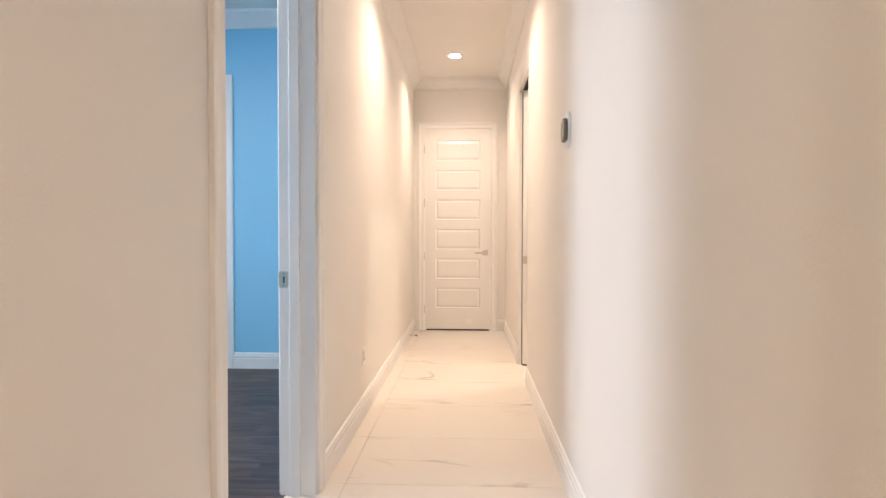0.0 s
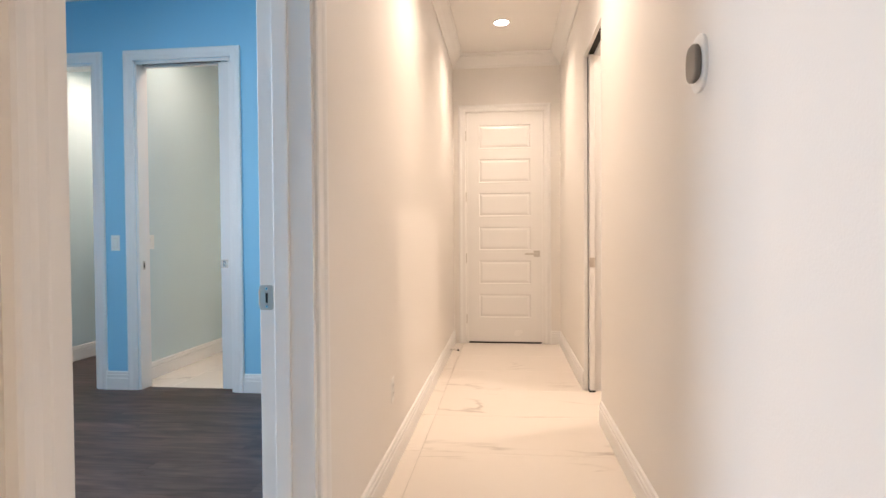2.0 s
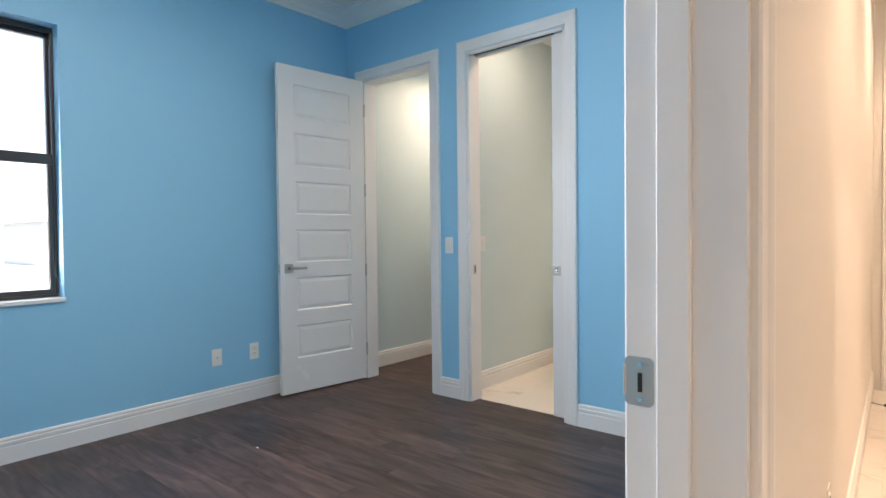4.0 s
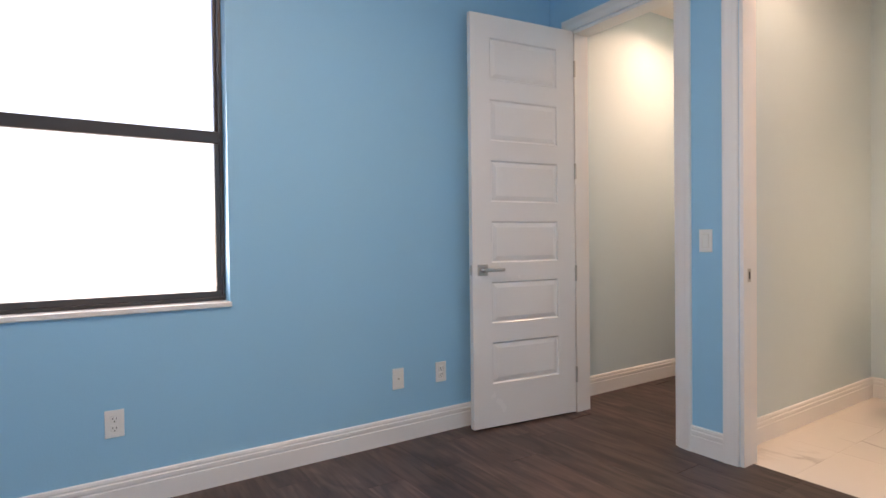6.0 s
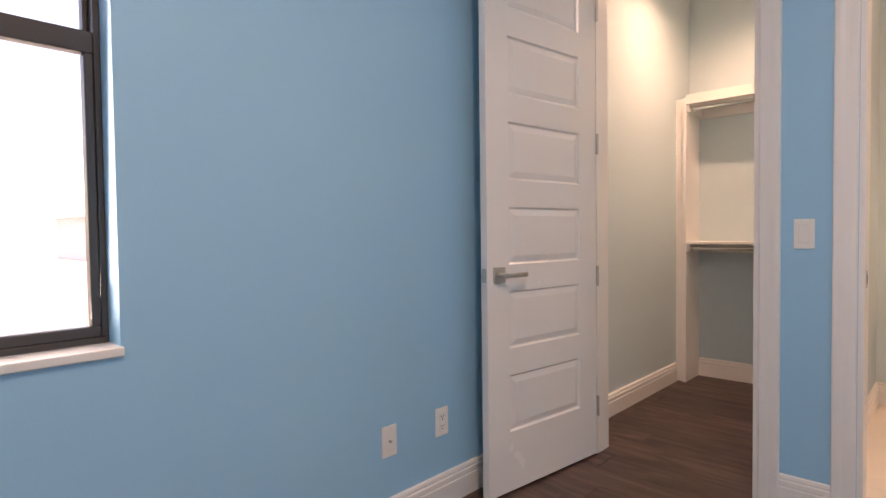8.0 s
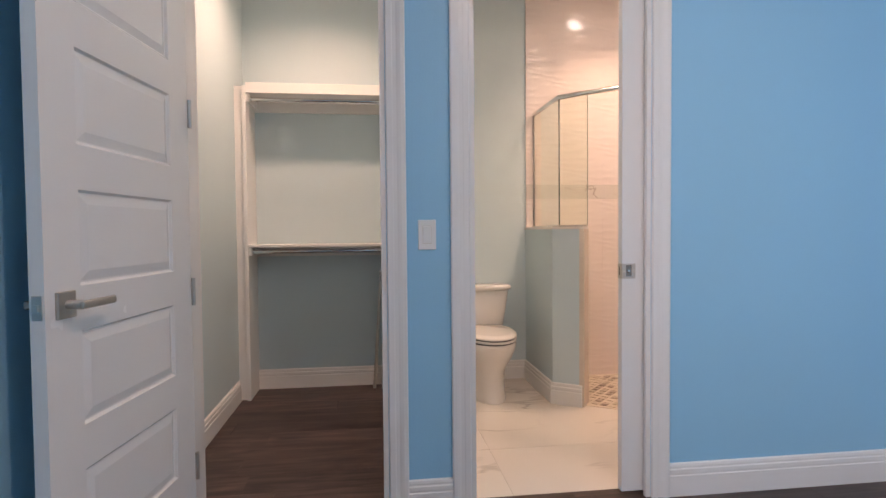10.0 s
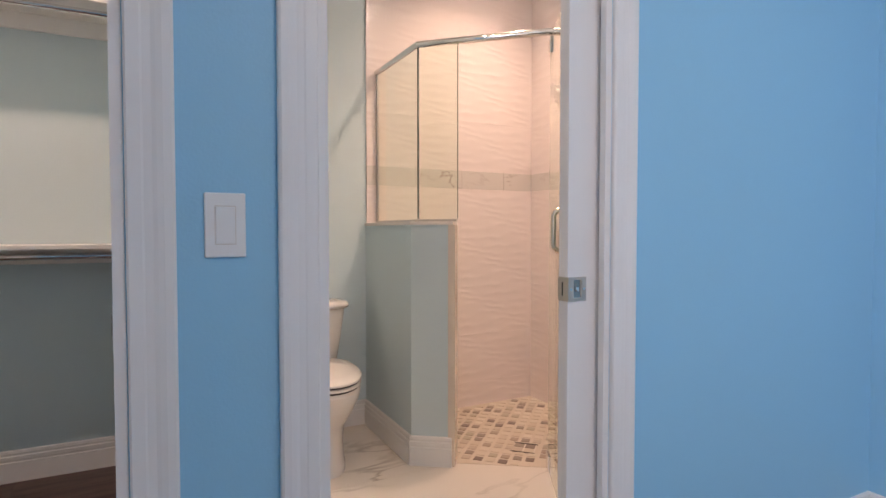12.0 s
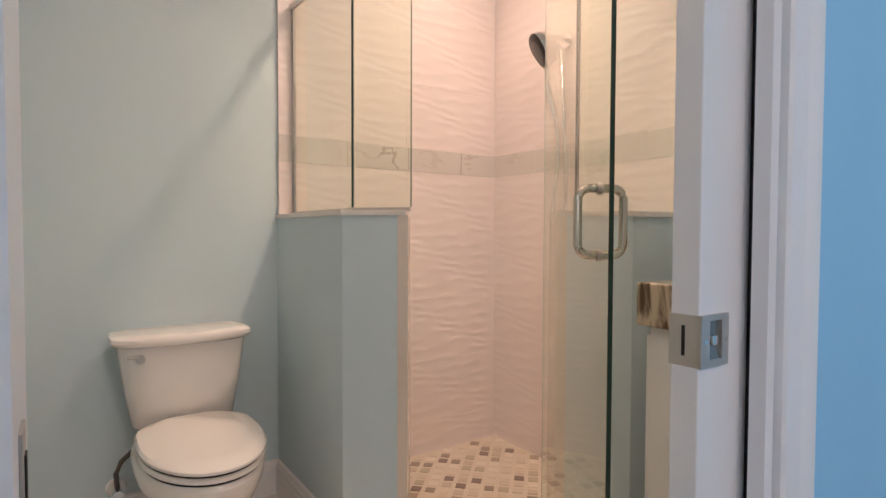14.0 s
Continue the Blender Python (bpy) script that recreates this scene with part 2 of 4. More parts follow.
def tube(bm, pts, r, seg=12):
    """A round bar along a line of points."""
    pts = [Vector(p) for p in pts]
    rings = []
    for i, p in enumerate(pts):
        d = (pts[min(i + 1, len(pts) - 1)] - pts[max(i - 1, 0)]).normalized()
        up = Vector((0, 0, 1)) if abs(d.z) < 0.9 else Vector((0.3, 1, 0))
        a = d.cross(up).normalized()
        c = d.cross(a)
        rings.append([bm.verts.new(p + r * (math.cos(2 * math.pi * k / seg) * a + math.sin(2 * math.pi * k / seg) * c)) for k in range(seg)])
    for i in range(len(rings) - 1):
        for k in range(seg):
            bm.faces.new((rings[i][k], rings[i][(k + 1) % seg], rings[i + 1][(k + 1) % seg], rings[i + 1][k]))
    bm.faces.new(rings[0])
    bm.faces.new(rings[-1])
    return bm


def loft(bm, rings, cap=True):
    rows = [[bm.verts.new(p) for p in r] for r in rings]
    n = len(rows[0])
    for i in range(len(rows) - 1):
        for k in range(n):
            bm.faces.new((rows[i][k], rows[i][(k + 1) % n], rows[i + 1][(k + 1) % n], rows[i + 1][k]))
    if cap:
        bm.faces.new(rows[0])
        bm.faces.new(rows[-1])
    return bm


def mesh_of(name, bm, mats, smooth=False):
    bmesh.ops.recalc_face_normals(bm, faces=bm.faces)
    me = bpy.data.meshes.new(name)
    bm.to_mesh(me)
    bm.free()
    for m in mats if isinstance(mats, (list, tuple)) else [mats]:
        me.materials.append(m)
    if smooth:
        for p in me.polygons:
            p.use_smooth = True
        me.set_sharp_from_angle(angle=radians(38))
    return me


def part(name, bm, material, parent, label="", smooth=False):
    ob = new(name, mesh_of(name, bm, material, smooth))
    ob.parent = parent
    return tagged(ob, label)


def thing(name, label, category, m=None, group=""):
    ob = new(name)
    ob.empty_display_size = 0.1
    if m is not None:
        ob.matrix_world = m
    return tagged(ob, label, category, group)


def struct(name, bm, material, label="", category="", smooth=False):
    return tagged(new(name, mesh_of(name, bm, material, smooth)), label, category, kind="structure")


def slabs(a0, a1, h, holes):
    """Rectangles (a0, a1, z0, z1) that fill a wall of height h around its holes."""
    out, at = [], a0
    for b0, b1, z0, z1 in sorted(holes):
        out.append((at, b0, 0.0, h))
        if z0 > 0:
            out.append((b0, b1, 0.0, z0))
        out.append((b0, b1, z1, h))
        at = b1
    out.append((at, a1, 0.0, h))
    return out


def wall(name, axis, f0, f1, a0, a1, h, holes, low, high, label):
    """A wall across an axis between faces f0 and f1; low and high are the paints of its two sides."""
    bm = bmesh.new()
    for b0, b1, z0, z1 in slabs(a0, a1, h, holes):
        if axis == "x":
            box(bm, f0, f1, b0, b1, z0, z1)
        else:
            box(bm, b0, b1, f0, f1, z0, z1)
    bmesh.ops.recalc_face_normals(bm, faces=bm.faces)
    k = 0 if axis == "x" else 1
    for f in bm.faces:
        f.material_index = 1 if f.normal[k] > 0.5 else 0
    return struct(name, bm, [low, high], label, "wall")


def sweep(bm, profile, p, q, out, mitre=(0, 0)):
    """Run a profile of (outwards, up) points along the line p-q; out is the way it stands off the wall."""
    p, q, out = Vector(p), Vector(q), Vector(out)
    d = (q - p).normalized()
    ends = []
    for at, s, sign in ((p, mitre[0], 1), (q, mitre[1], -1)):
        ends.append([bm.verts.new(at + out * o + Vector((0, 0, z)) + d * (sign * s * o)) for o, z in profile])
    n = len(profile)
    for k in range(n):
        bm.faces.new((ends[0][k], ends[0][(k + 1) % n], ends[1][(k + 1) % n], ends[1][k]))
    bm.faces.new(ends[0])
    bm.faces.new(ends[1])
    return bm


BASE = [(0, 0), (0.016, 0), (0.016, 0.086), (0.012, 0.089), (0.012, 0.094), (0.015, 0.097), (0.015, 0.112), (0.010, 0.116), (0.010, 0.121), (0.012, 0.124), (0.009, 0.134), (0.0, 0.138)]
CROWN = [(0, 0), (0.010, 0), (0.014, 0.010), (0.014, 0.018), (0.024, 0.030), (0.045, 0.060), (0.075, 0.090), (0.086, 0.100), (0.086, 0.108), (0.100, 0.114), (0.105, 0.130), (0, 0.130)]
CASING = [(0.0, 0.0), (0.010, 0.0), (0.014, 0.004), (0.0145, 0.024), (0.0135, 0.028), (0.0145, 0.041), (0.017, 0.048), (0.0195, 0.058), (0.0195, 0.071), (0.016, 0.076), (0.0, 0.076)]
REVEAL = 0.003


def baseboard(p, q, out, mitre=(0, 0)):
    return struct("baseboard", sweep(bmesh.new(), BASE, (*p, 0), (*q, 0), (*out, 0), mitre), TRIM, "white painted baseboard with grooved top edge", "baseboard")


def crown(z, p, q, out, mitre=(1, 1)):
    return struct("trim", sweep(bmesh.new(), CROWN, (*p, z - 0.130), (*q, z - 0.130), (*out, 0), mitre), TRIM, "white painted crown moulding under the ceiling", "crown moulding")


def casing(name, axis, face, side, a0, a1, top, label, legs=(1, 1)):
    """A moulded frame round an opening, mitred at its top corners."""
    bm = bmesh.new()

    def put(a, z, o):
        return (face + side * o, a, z) if axis == "x" else (a, face + side * o, z)

    n = len(CASING)
    for k, leg in enumerate(legs):
        a, s = ((a0, -1), (a1, 1))[k]
        if leg:
            lo = [bm.verts.new(put(a + s * (w + REVEAL), 0.0, o)) for o, w in CASING]
            hi = [bm.verts.new(put(a + s * (w + REVEAL), top + REVEAL + w, o)) for o, w in CASING]
            for i in range(n):
                bm.faces.new((lo[i], lo[(i + 1) % n], hi[(i + 1) % n], hi[i]))
            bm.faces.new(lo)
            bm.faces.new(hi)
    lo = [bm.verts.new(put(a0 - (w + REVEAL if legs[0] else 0), top + REVEAL + w, o)) for o, w in CASING]
    hi = [bm.verts.new(put(a1 + (w + REVEAL if legs[1] else 0), top + REVEAL + w, o)) for o, w in CASING]
    for i in range(n):
        bm.faces.new((lo[i], lo[(i + 1) % n], hi[(i + 1) % n], hi[i]))
    bm.faces.new(lo)
    bm.faces.new(hi)
    return struct(name, bm, TRIM, label, "door casing")


# ---- the plan ----
CEIL_Z, LOW_Z = 3.05, 2.88
HX0, HX1 = -0.763, -0.920            # wall between hall and bedroom
RX, RX_OUT = 0.359, 0.479
END_Y = 6.742
BX, BY = -4.222, 4.692              # bedroom: window wall and door wall
BY2, BACK_Y = 4.812, 6.600
SOUTH_Y = 0.55
PX0, PX1 = -3.175, -3.065           # partition closet and bathroom
TOP = 2.45
D_BED, D_CLOSET, D_BATH, D_LAUNDRY, D_END = (1.471, 2.398), (-4.02, -3.281), (-2.95, -2.198), (4.23, 4.985), (-0.628, 0.182)
WIN = (1.30, 2.610, 0.842, 2.365)

wall("wall_hall_west", "x", HX1, HX0, -1.6, END_Y, CEIL_Z, [(*D_BED, 0, TOP)], BLUE, CREAM, "smooth painted wall with a doorway into the bedroom")
wall("wall_hall_east", "x", RX, RX_OUT, -1.6, END_Y, CEIL_Z, [(*D_LAUNDRY, 0, TOP)], CREAM, CREAM, "smooth warm white hall wall with a laundry opening")
wall("wall_hall_north", "y", END_Y, END_Y + 0.12, HX1, RX_OUT, CEIL_Z, [(*D_END, 0, TOP)], CREAM, CREAM, "white wall that ends the hall")
# south wall is unseen and made up, only closes the hall
wall("wall_hall_south", "y", -1.7, -1.6, HX1, RX_OUT, CEIL_Z, [], CREAM, CREAM, "plain white wall added to close the hall's unseen south end")
wall("wall_bedroom_west", "x", BX - 0.2, BX, SOUTH_Y, BY, CEIL_Z, [WIN], BLUE, BLUE, "light blue painted wall with a window")
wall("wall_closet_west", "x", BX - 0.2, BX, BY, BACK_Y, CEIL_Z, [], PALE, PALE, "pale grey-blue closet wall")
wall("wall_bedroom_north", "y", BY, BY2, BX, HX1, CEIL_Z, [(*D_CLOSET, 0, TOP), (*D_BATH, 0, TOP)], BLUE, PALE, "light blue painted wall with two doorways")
wall("wall_bedroom_south", "y", SOUTH_Y - 0.1, SOUTH_Y, BX - 0.2, HX1, CEIL_Z, [], BLUE, BLUE, "plain light blue painted wall")
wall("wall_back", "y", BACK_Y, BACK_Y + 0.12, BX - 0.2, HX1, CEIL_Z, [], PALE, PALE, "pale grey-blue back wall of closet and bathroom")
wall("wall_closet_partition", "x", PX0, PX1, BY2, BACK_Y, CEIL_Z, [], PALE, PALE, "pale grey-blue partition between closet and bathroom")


def flat(name, x0, x1, y0, y1, z0, z1, material, label, category):
    return struct(name, box(bmesh.new(), x0, x1, y0, y1, z0, z1), material, label, category)


flat("ceiling_hall", HX1, RX_OUT, -1.7, END_Y + 0.12, CEIL_Z, CEIL_Z + 0.1, CEIL, "flat white hall ceiling", "ceiling")
flat("ceiling_bedroom", BX - 0.2, HX1, SOUTH_Y - 0.1, BY2, CEIL_Z, CEIL_Z + 0.1, CEIL, "flat white bedroom ceiling", "ceiling")
flat("ceiling_closet", BX, PX0, BY2, BACK_Y, LOW_Z, LOW_Z + 0.1, CEIL, "flat white closet ceiling", "ceiling")
flat("ceiling_bathroom", PX1, HX1, BY2, BACK_Y, LOW_Z, LOW_Z + 0.1, CEIL, "flat white bathroom ceiling", "ceiling")
# unseen slab, added to stop outside light leaking under the hall door
flat("light_block_beyond_hall_door", HX1, RX_OUT, END_Y + 0.122, END_Y + 0.2, -0.06, CEIL_Z, CREAM, "unseen slab added behind the closed door to block outside light", "wall")
# laundry shell
LX = 2.3
wall("wall_laundry_east", "x", LX, LX + 0.1, 3.6, END_Y, CEIL_Z, [], CREAM, CREAM, "plain white laundry wall")
wall("wall_laundry_south", "y", 3.5, 3.6, RX_OUT, LX + 0.1, CEIL_Z, [], CREAM, CREAM, "plain white laundry wall")
wall("wall_laundry_north", "y", END_Y, END_Y + 0.1, RX_OUT, LX + 0.1, CEIL_Z, [], CREAM, CREAM, "plain white laundry wall behind the washer")
flat("ceiling_laundry", RX_OUT, LX + 0.1, 3.5, END_Y + 0.1, CEIL_Z, CEIL_Z + 0.1, CEIL, "flat white laundry ceiling", "ceiling")

# floors: beds of joint, with the pieces laid on them
hall_floor = flat("floor_hall", HX1 + 0.02, LX + 0.1, -1.7, END_Y + 0.12, -0.06, -0.004, GROUT, "polished cream marble tile floor", "floor")
bed_floor = flat("floor_bedroom", BX - 0.2, HX1 + 0.02, SOUTH_Y - 0.1, BY2 - 0.03, -0.06, -0.004, SUBFLOOR, "dark brown wood-look vinyl plank floor", "floor")
closet_floor = flat("floor_closet", BX - 0.2, PX0 + 0.05, BY2 - 0.03, BACK_Y + 0.1, -0.06, -0.004, SUBFLOOR, "dark brown wood-look vinyl plank floor", "floor")
bath_floor = flat("floor_bathroom", PX0 + 0.05, HX1, BY2 - 0.03, BACK_Y + 0.1, -0.06, -0.0015, mat("cream_grout", (0.75, 0.69, 0.62), 0.6, vary=0.04, scale=30), "polished cream tile floor", "floor")

# ---- trim ----
def jamb(name, axis, f0, f1, a0, a1, top, label, split=None):
    """The lining of an opening; split leaves a slot in one leg and the head for a pocket door."""
    bm = bmesh.new()
    t = 0.018

    def put(b0, b1, g0, g1, z0, z1):
        box(bm, g0, g1, b0, b1, z0, z1) if axis == "x" else box(bm, b0, b1, g0, g1, z0, z1)

    lo, hi = min(f0, f1) - 0.001, max(f0, f1) + 0.001
    for k, (b0, b1) in enumerate(((a0 - 0.001, a0 + t), (a1 - t, a1 + 0.001))):
        if split and split[0] == k:
            put(b0, b1, lo, split[1], 0, top)
            put(b0, b1, split[2], hi, 0, top)
        else:
            put(b0, b1, lo, hi, 0, top)
    if split:
        put(a0, a1, lo, split[1], top - t, top + 0.001)
        put(a0, a1, split[2], hi, top - t, top + 0.001)
    else:
        put(a0, a1, lo, hi, top - t, top + 0.001)
    return struct(name, bm, TRIM, label, "door jamb")


jamb("door_1", "x", HX1, HX0, *D_BED, TOP, "white lined bedroom doorway with a door stop")
casing("trim", "x", HX0, 1, *D_BED, TOP, "white moulded casing round the bedroom doorway")
casing("trim", "x", HX1, -1, *D_BED, TOP, "white moulded casing round the bedroom doorway")
jamb("door_2", "y", BY, BY2, *D_CLOSET, TOP, "white lined closet doorway")
casing("trim", "y", BY, -1, *D_CLOSET, TOP, "white moulded casing round the closet doorway")
jamb("door_3", "y", BY, BY2, *D_BATH, TOP, "white lined bathroom pocket door opening", split=(1, 4.711, 4.772))
casing("trim", "y", BY, -1, *D_BATH, TOP, "white moulded casing round the bathroom doorway")
casing("trim", "y", BY2, 1, *D_BATH, TOP, "white moulded casing round the bathroom doorway")
jamb("door_4", "x", RX, RX_OUT, *D_LAUNDRY, TOP, "white lined laundry pocket door opening", split=(1, 0.382, 0.432))
jamb("door_5", "y", END_Y, END_Y + 0.12, *D_END, TOP, "white lined doorway at the end of the hall")
casing("trim", "y", END_Y, -1, *D_END, TOP, "white moulded casing round the hall door")

cw = 0.079
baseboard((HX0, -1.6), (HX0, D_BED[0] - cw), (1, 0))
baseboard((HX0, D_BED[1] + cw), (HX0, END_Y), (1, 0), (0, 1))
baseboard((RX, -1.6), (RX, D_LAUNDRY[0]), (-1, 0))
baseboard((RX, D_LAUNDRY[1]), (RX, END_Y), (-1, 0), (0, 1))
baseboard((D_END[1] + cw, END_Y), (RX, END_Y), (0, -1))
baseboard((BX, SOUTH_Y), (BX, BY), (1, 0), (1, 1))
baseboard((BX, BY), (D_CLOSET[0] - cw, BY), (0, -1), (1, 0))
baseboard((D_CLOSET[1] + cw, BY), (D_BATH[0] - cw, BY), (0, -1))
baseboard((D_BATH[1] + cw, BY), (HX1, BY), (0, -1), (0, 1))
baseboard((HX1, D_BED[1] + cw), (HX1, BY), (-1, 0), (0, 1))
baseboard((HX1, SOUTH_Y), (HX1, D_BED[0] - cw), (-1, 0))
baseboard((BX, SOUTH_Y), (HX1, SOUTH_Y), (0, 1), (1, 1))
baseboard((BX, BY2), (BX, 6.31), (1, 0))
baseboard((-4.145, BACK_Y), (PX0, BACK_Y), (0, -1), (0, 1))
baseboard((PX0, BY2), (PX0, BACK_Y), (-1, 0), (0, 1))
baseboard((PX1, BY2 + 0.1), (PX1, BACK_Y), (1, 0), (0, 1))
baseboard((PX1, BACK_Y), (-2.19, BACK_Y), (0, -1), (1, 1))

for z, p, q, o in ((CEIL_Z, (HX0, -1.6), (HX0, END_Y), (1, 0)), (CEIL_Z, (RX, -1.6), (RX, END_Y), (-1, 0)),
                   (CEIL_Z, (HX0, END_Y), (RX, END_Y), (0, -1)), (CEIL_Z, (BX, SOUTH_Y), (BX, BY), (1, 0)), (CEIL_Z, (BX, BY), (HX1, BY), (0, -1)),
                   (CEIL_Z, (HX1, SOUTH_Y), (HX1, BY), (-1, 0)), (CEIL_Z, (BX, SOUTH_Y), (HX1, SOUTH_Y), (0, 1))):
    crown(z, p, q, o)


# ---- doors ----
def panel_door_mesh(w, h, t):
    """A leaf with six wide raised panels on both sides; it lies along +x from its hinge edge, thickness along y."""
    bm = bmesh.new()
    rows = [(0.256 + 0.359 * k, 0.500 + 0.359 * k) for k in range(6)]
    x0, x1 = 0.133, w - 0.130
    for side, y in ((-1, 0.0), (1, t)):
        def q(pts):
            bm.faces.new([bm.verts.new((px, y - side * py, pz)) for px, pz, py in pts])
        zs = [0.0] + [z for r in rows for z in r] + [h]
        q([(0, 0, 0), (x0, 0, 0), (x0, h, 0), (0, h, 0)])
        q([(x1, 0, 0), (w, 0, 0), (w, h, 0), (x1, h, 0)])
        for a in range(0, len(zs), 2):
            q([(x0, zs[a], 0), (x1, zs[a], 0), (x1, zs[a + 1], 0), (x0, zs[a + 1], 0)])
        for z0, z1 in rows:
            loops = []
            for ins, dep in ((0, 0), (0.007, 0.008), (0.012, 0.008), (0.036, 0.0015)):
                loops.append([bm.verts.new((px, y - side * dep, pz)) for px, pz in ((x0 + ins, z0 + ins), (x1 - ins, z0 + ins), (x1 - ins, z1 - ins), (x0 + ins, z1 - ins))])
            for i in range(3):
                for k in range(4):
                    bm.faces.new((loops[i][k], loops[i][(k + 1) % 4], loops[i + 1][(k + 1) % 4], loops[i + 1][k]))
            bm.faces.new(loops[3])
    for pts in (((0, 0, 0), (0, t, 0), (0, t, h), (0, 0, h)), ((w, 0, 0), (w, t, 0), (w, t, h), (w, 0, h)), ((0, 0, 0), (w, 0, 0), (w, t, 0), (0, t, 0)), ((0, 0, h), (w, 0, h), (w, t, h), (0, t, h))):
        bm.faces.new([bm.verts.new(p) for p in pts])
    bmesh.ops.remove_doubles(bm, verts=bm.verts, dist=0.0004)
    return bm


def lever_set(parent, x, z, y, side, way):
    """Square rose with a straight lever; side: which way it stands off, way: which way the lever points."""
    rose = part("rose", box(bmesh.new(), x - 0.033, x + 0.033, min(y, y + side * 0.009), max(y, y + side * 0.009), z - 0.033, z + 0.033, 0.002), NICKEL, parent, "square satin nickel rose")
    bm = cyl(bmesh.new(), (x, y + side * 0.008, z), (x, y + side * 0.05, z), 0.011)
    part("spindle", bm, NICKEL, rose, smooth=True)
    bm = bmesh.new()
    box(bm, min(x - way * 0.012, x + way * 0.125), max(x - way * 0.012, x + way * 0.125), y + side * 0.050 - 0.006, y + side * 0.050 + 0.006, z - 0.010, z + 0.010, 0.004)
    part("lever", bm, NICKEL, rose, "straight satin nickel lever", True)


def door_thing(label, w, h, m, levers, hinge_y):
    t = 0.036
    d = thing("panel_door", label, "door", m)
    part("leaf", panel_door_mesh(w, h, t), DOOR, d)
    for k in range(4):
        z = 0.24 + k * (h - 0.48) / 3
        bm = cyl(bmesh.new(), (-0.005, hinge_y, z - 0.05), (-0.005, hinge_y, z + 0.05), 0.0075, seg=12)
        box(bm, -0.006, 0.0005, min(hinge_y, t / 2), max(hinge_y, t / 2), z - 0.05, z + 0.05)
        part("hinge", bm, NICKEL, d, "satin nickel butt hinge")
    for y, side in levers:
        lever_set(d, w - 0.066, 0.945 - 0.012, y, side, -1)
    bm = box(bmesh.new(), w - 0.001, w + 0.0015, 0.006, 0.030, 0.933 - 0.029, 0.933 + 0.029, 0.0005)
    box(bm, w, w + 0.010, 0.011, 0.025, 0.933 - 0.009, 0.933 + 0.009, 0.002)
    part("latch_plate", bm, NICKEL, d, "satin nickel latch plate")
    return d


# closed door at the hall's end, hinged on its west side
door_thing("closed white six-panel door with lever at the hall's end", 0.804, 2.428, pose(D_END[0] + 0.003, END_Y + 0.002, 0.020), [(0.0, -1)], -0.006)
# no real seal: black strip added to paint the shaded gap under the leaf
struct("trim", box(bmesh.new(), D_END[0] + 0.02, D_END[1] - 0.02, END_Y + 0.006, END_Y + 0.034, 0.0005, 0.012), BLACK, "black strip painting the shade under the closed door", "door seal")
# closet door stood open along the window wall
door_thing("white six-panel closet door standing wide open", 0.752, 2.428, pose(D_CLOSET[0] - 0.012, BY - 0.016, 0.012, 0, 0, -97.0), [(0.0, -1), (0.036, 1)], 0.041)


def pocket_leaf(name, label, axis, edge, y0, y1, away):
    """A sliding leaf from its leading edge to its end inside the pocket."""
    d = thing(name, label, "pocket door")
    bm = bmesh.new()
    a, b = min(edge, away), max(edge, away)
    if axis == "x":
        box(bm, a, b, y0, y1, 0.014, TOP - 0.022, 0.002)
    else:
        box(bm, y0, y1, a, b, 0.014, TOP - 0.022, 0.002)
    part("leaf", bm, DOOR, d)
    return d


leaf = pocket_leaf("pocket_door", "white pocket door mostly slid into the wall", "x", -2.307, 4.724, 4.760, -1.60)
bm = bmesh.new()
ez = 0.944
box(bm, -2.3085, -2.2985, 4.7222, 4.7618, ez - 0.031, ez + 0.031, 0.0015)
pull = part("edge_plate", bm, SATIN, leaf, "brushed nickel privacy lock edge plate")
part("edge_slot", box(bmesh.new(), -2.3098, -2.3080, 4.7405, 4.7445, ez - 0.018, ez + 0.018, 0.0005), BLACK, pull)
bm = bmesh.new()
for x0, x1, z0, z1 in ((-2.3085, -2.250, 0.024, 0.031), (-2.3085, -2.250, -0.031, -0.022), (-2.3085, -2.291, -0.0225, 0.0245), (-2.265, -2.250, -0.0225, 0.0245)):
    box(bm, x0, x1, 4.7196, 4.7245, ez + z0, ez + z1)
cup = part("cup_pull", bm, SATIN, leaf, "square brushed nickel recessed pull")
# cup is hardly recessed; a darker nickel paints the shade of its hollow
prof = [(4.7237, 0.025), (4.7237, -0.004), (4.7232, -0.012), (4.7220, -0.018), (4.7199, -0.0228)]
bm = loft(bmesh.new(), [[(x, y, ez + z) for y, z in prof] + [(x, 4.7245, ez - 0.0228), (x, 4.7245, ez + 0.025)] for x in (-2.2915, -2.2645)])
part("cup", bm, mat("shadowed_nickel", (0.30, 0.28, 0.26), 0.25, 1.0), cup, "shallow cup of the pull, darker nickel painting its shade", True)
part("turn_piece", box(bmesh.new(), -2.284, -2.272, 4.7200, 4.7243, ez - 0.006, ez + 0.006, 0.0018), CHROME, cup, smooth=True)
for x in (-2.300, -2.257):
    part("screw", cyl(bmesh.new(), (x, 4.7196, ez), (x, 4.7188, ez), 0.003, seg=12), CHROME, cup, smooth=True)

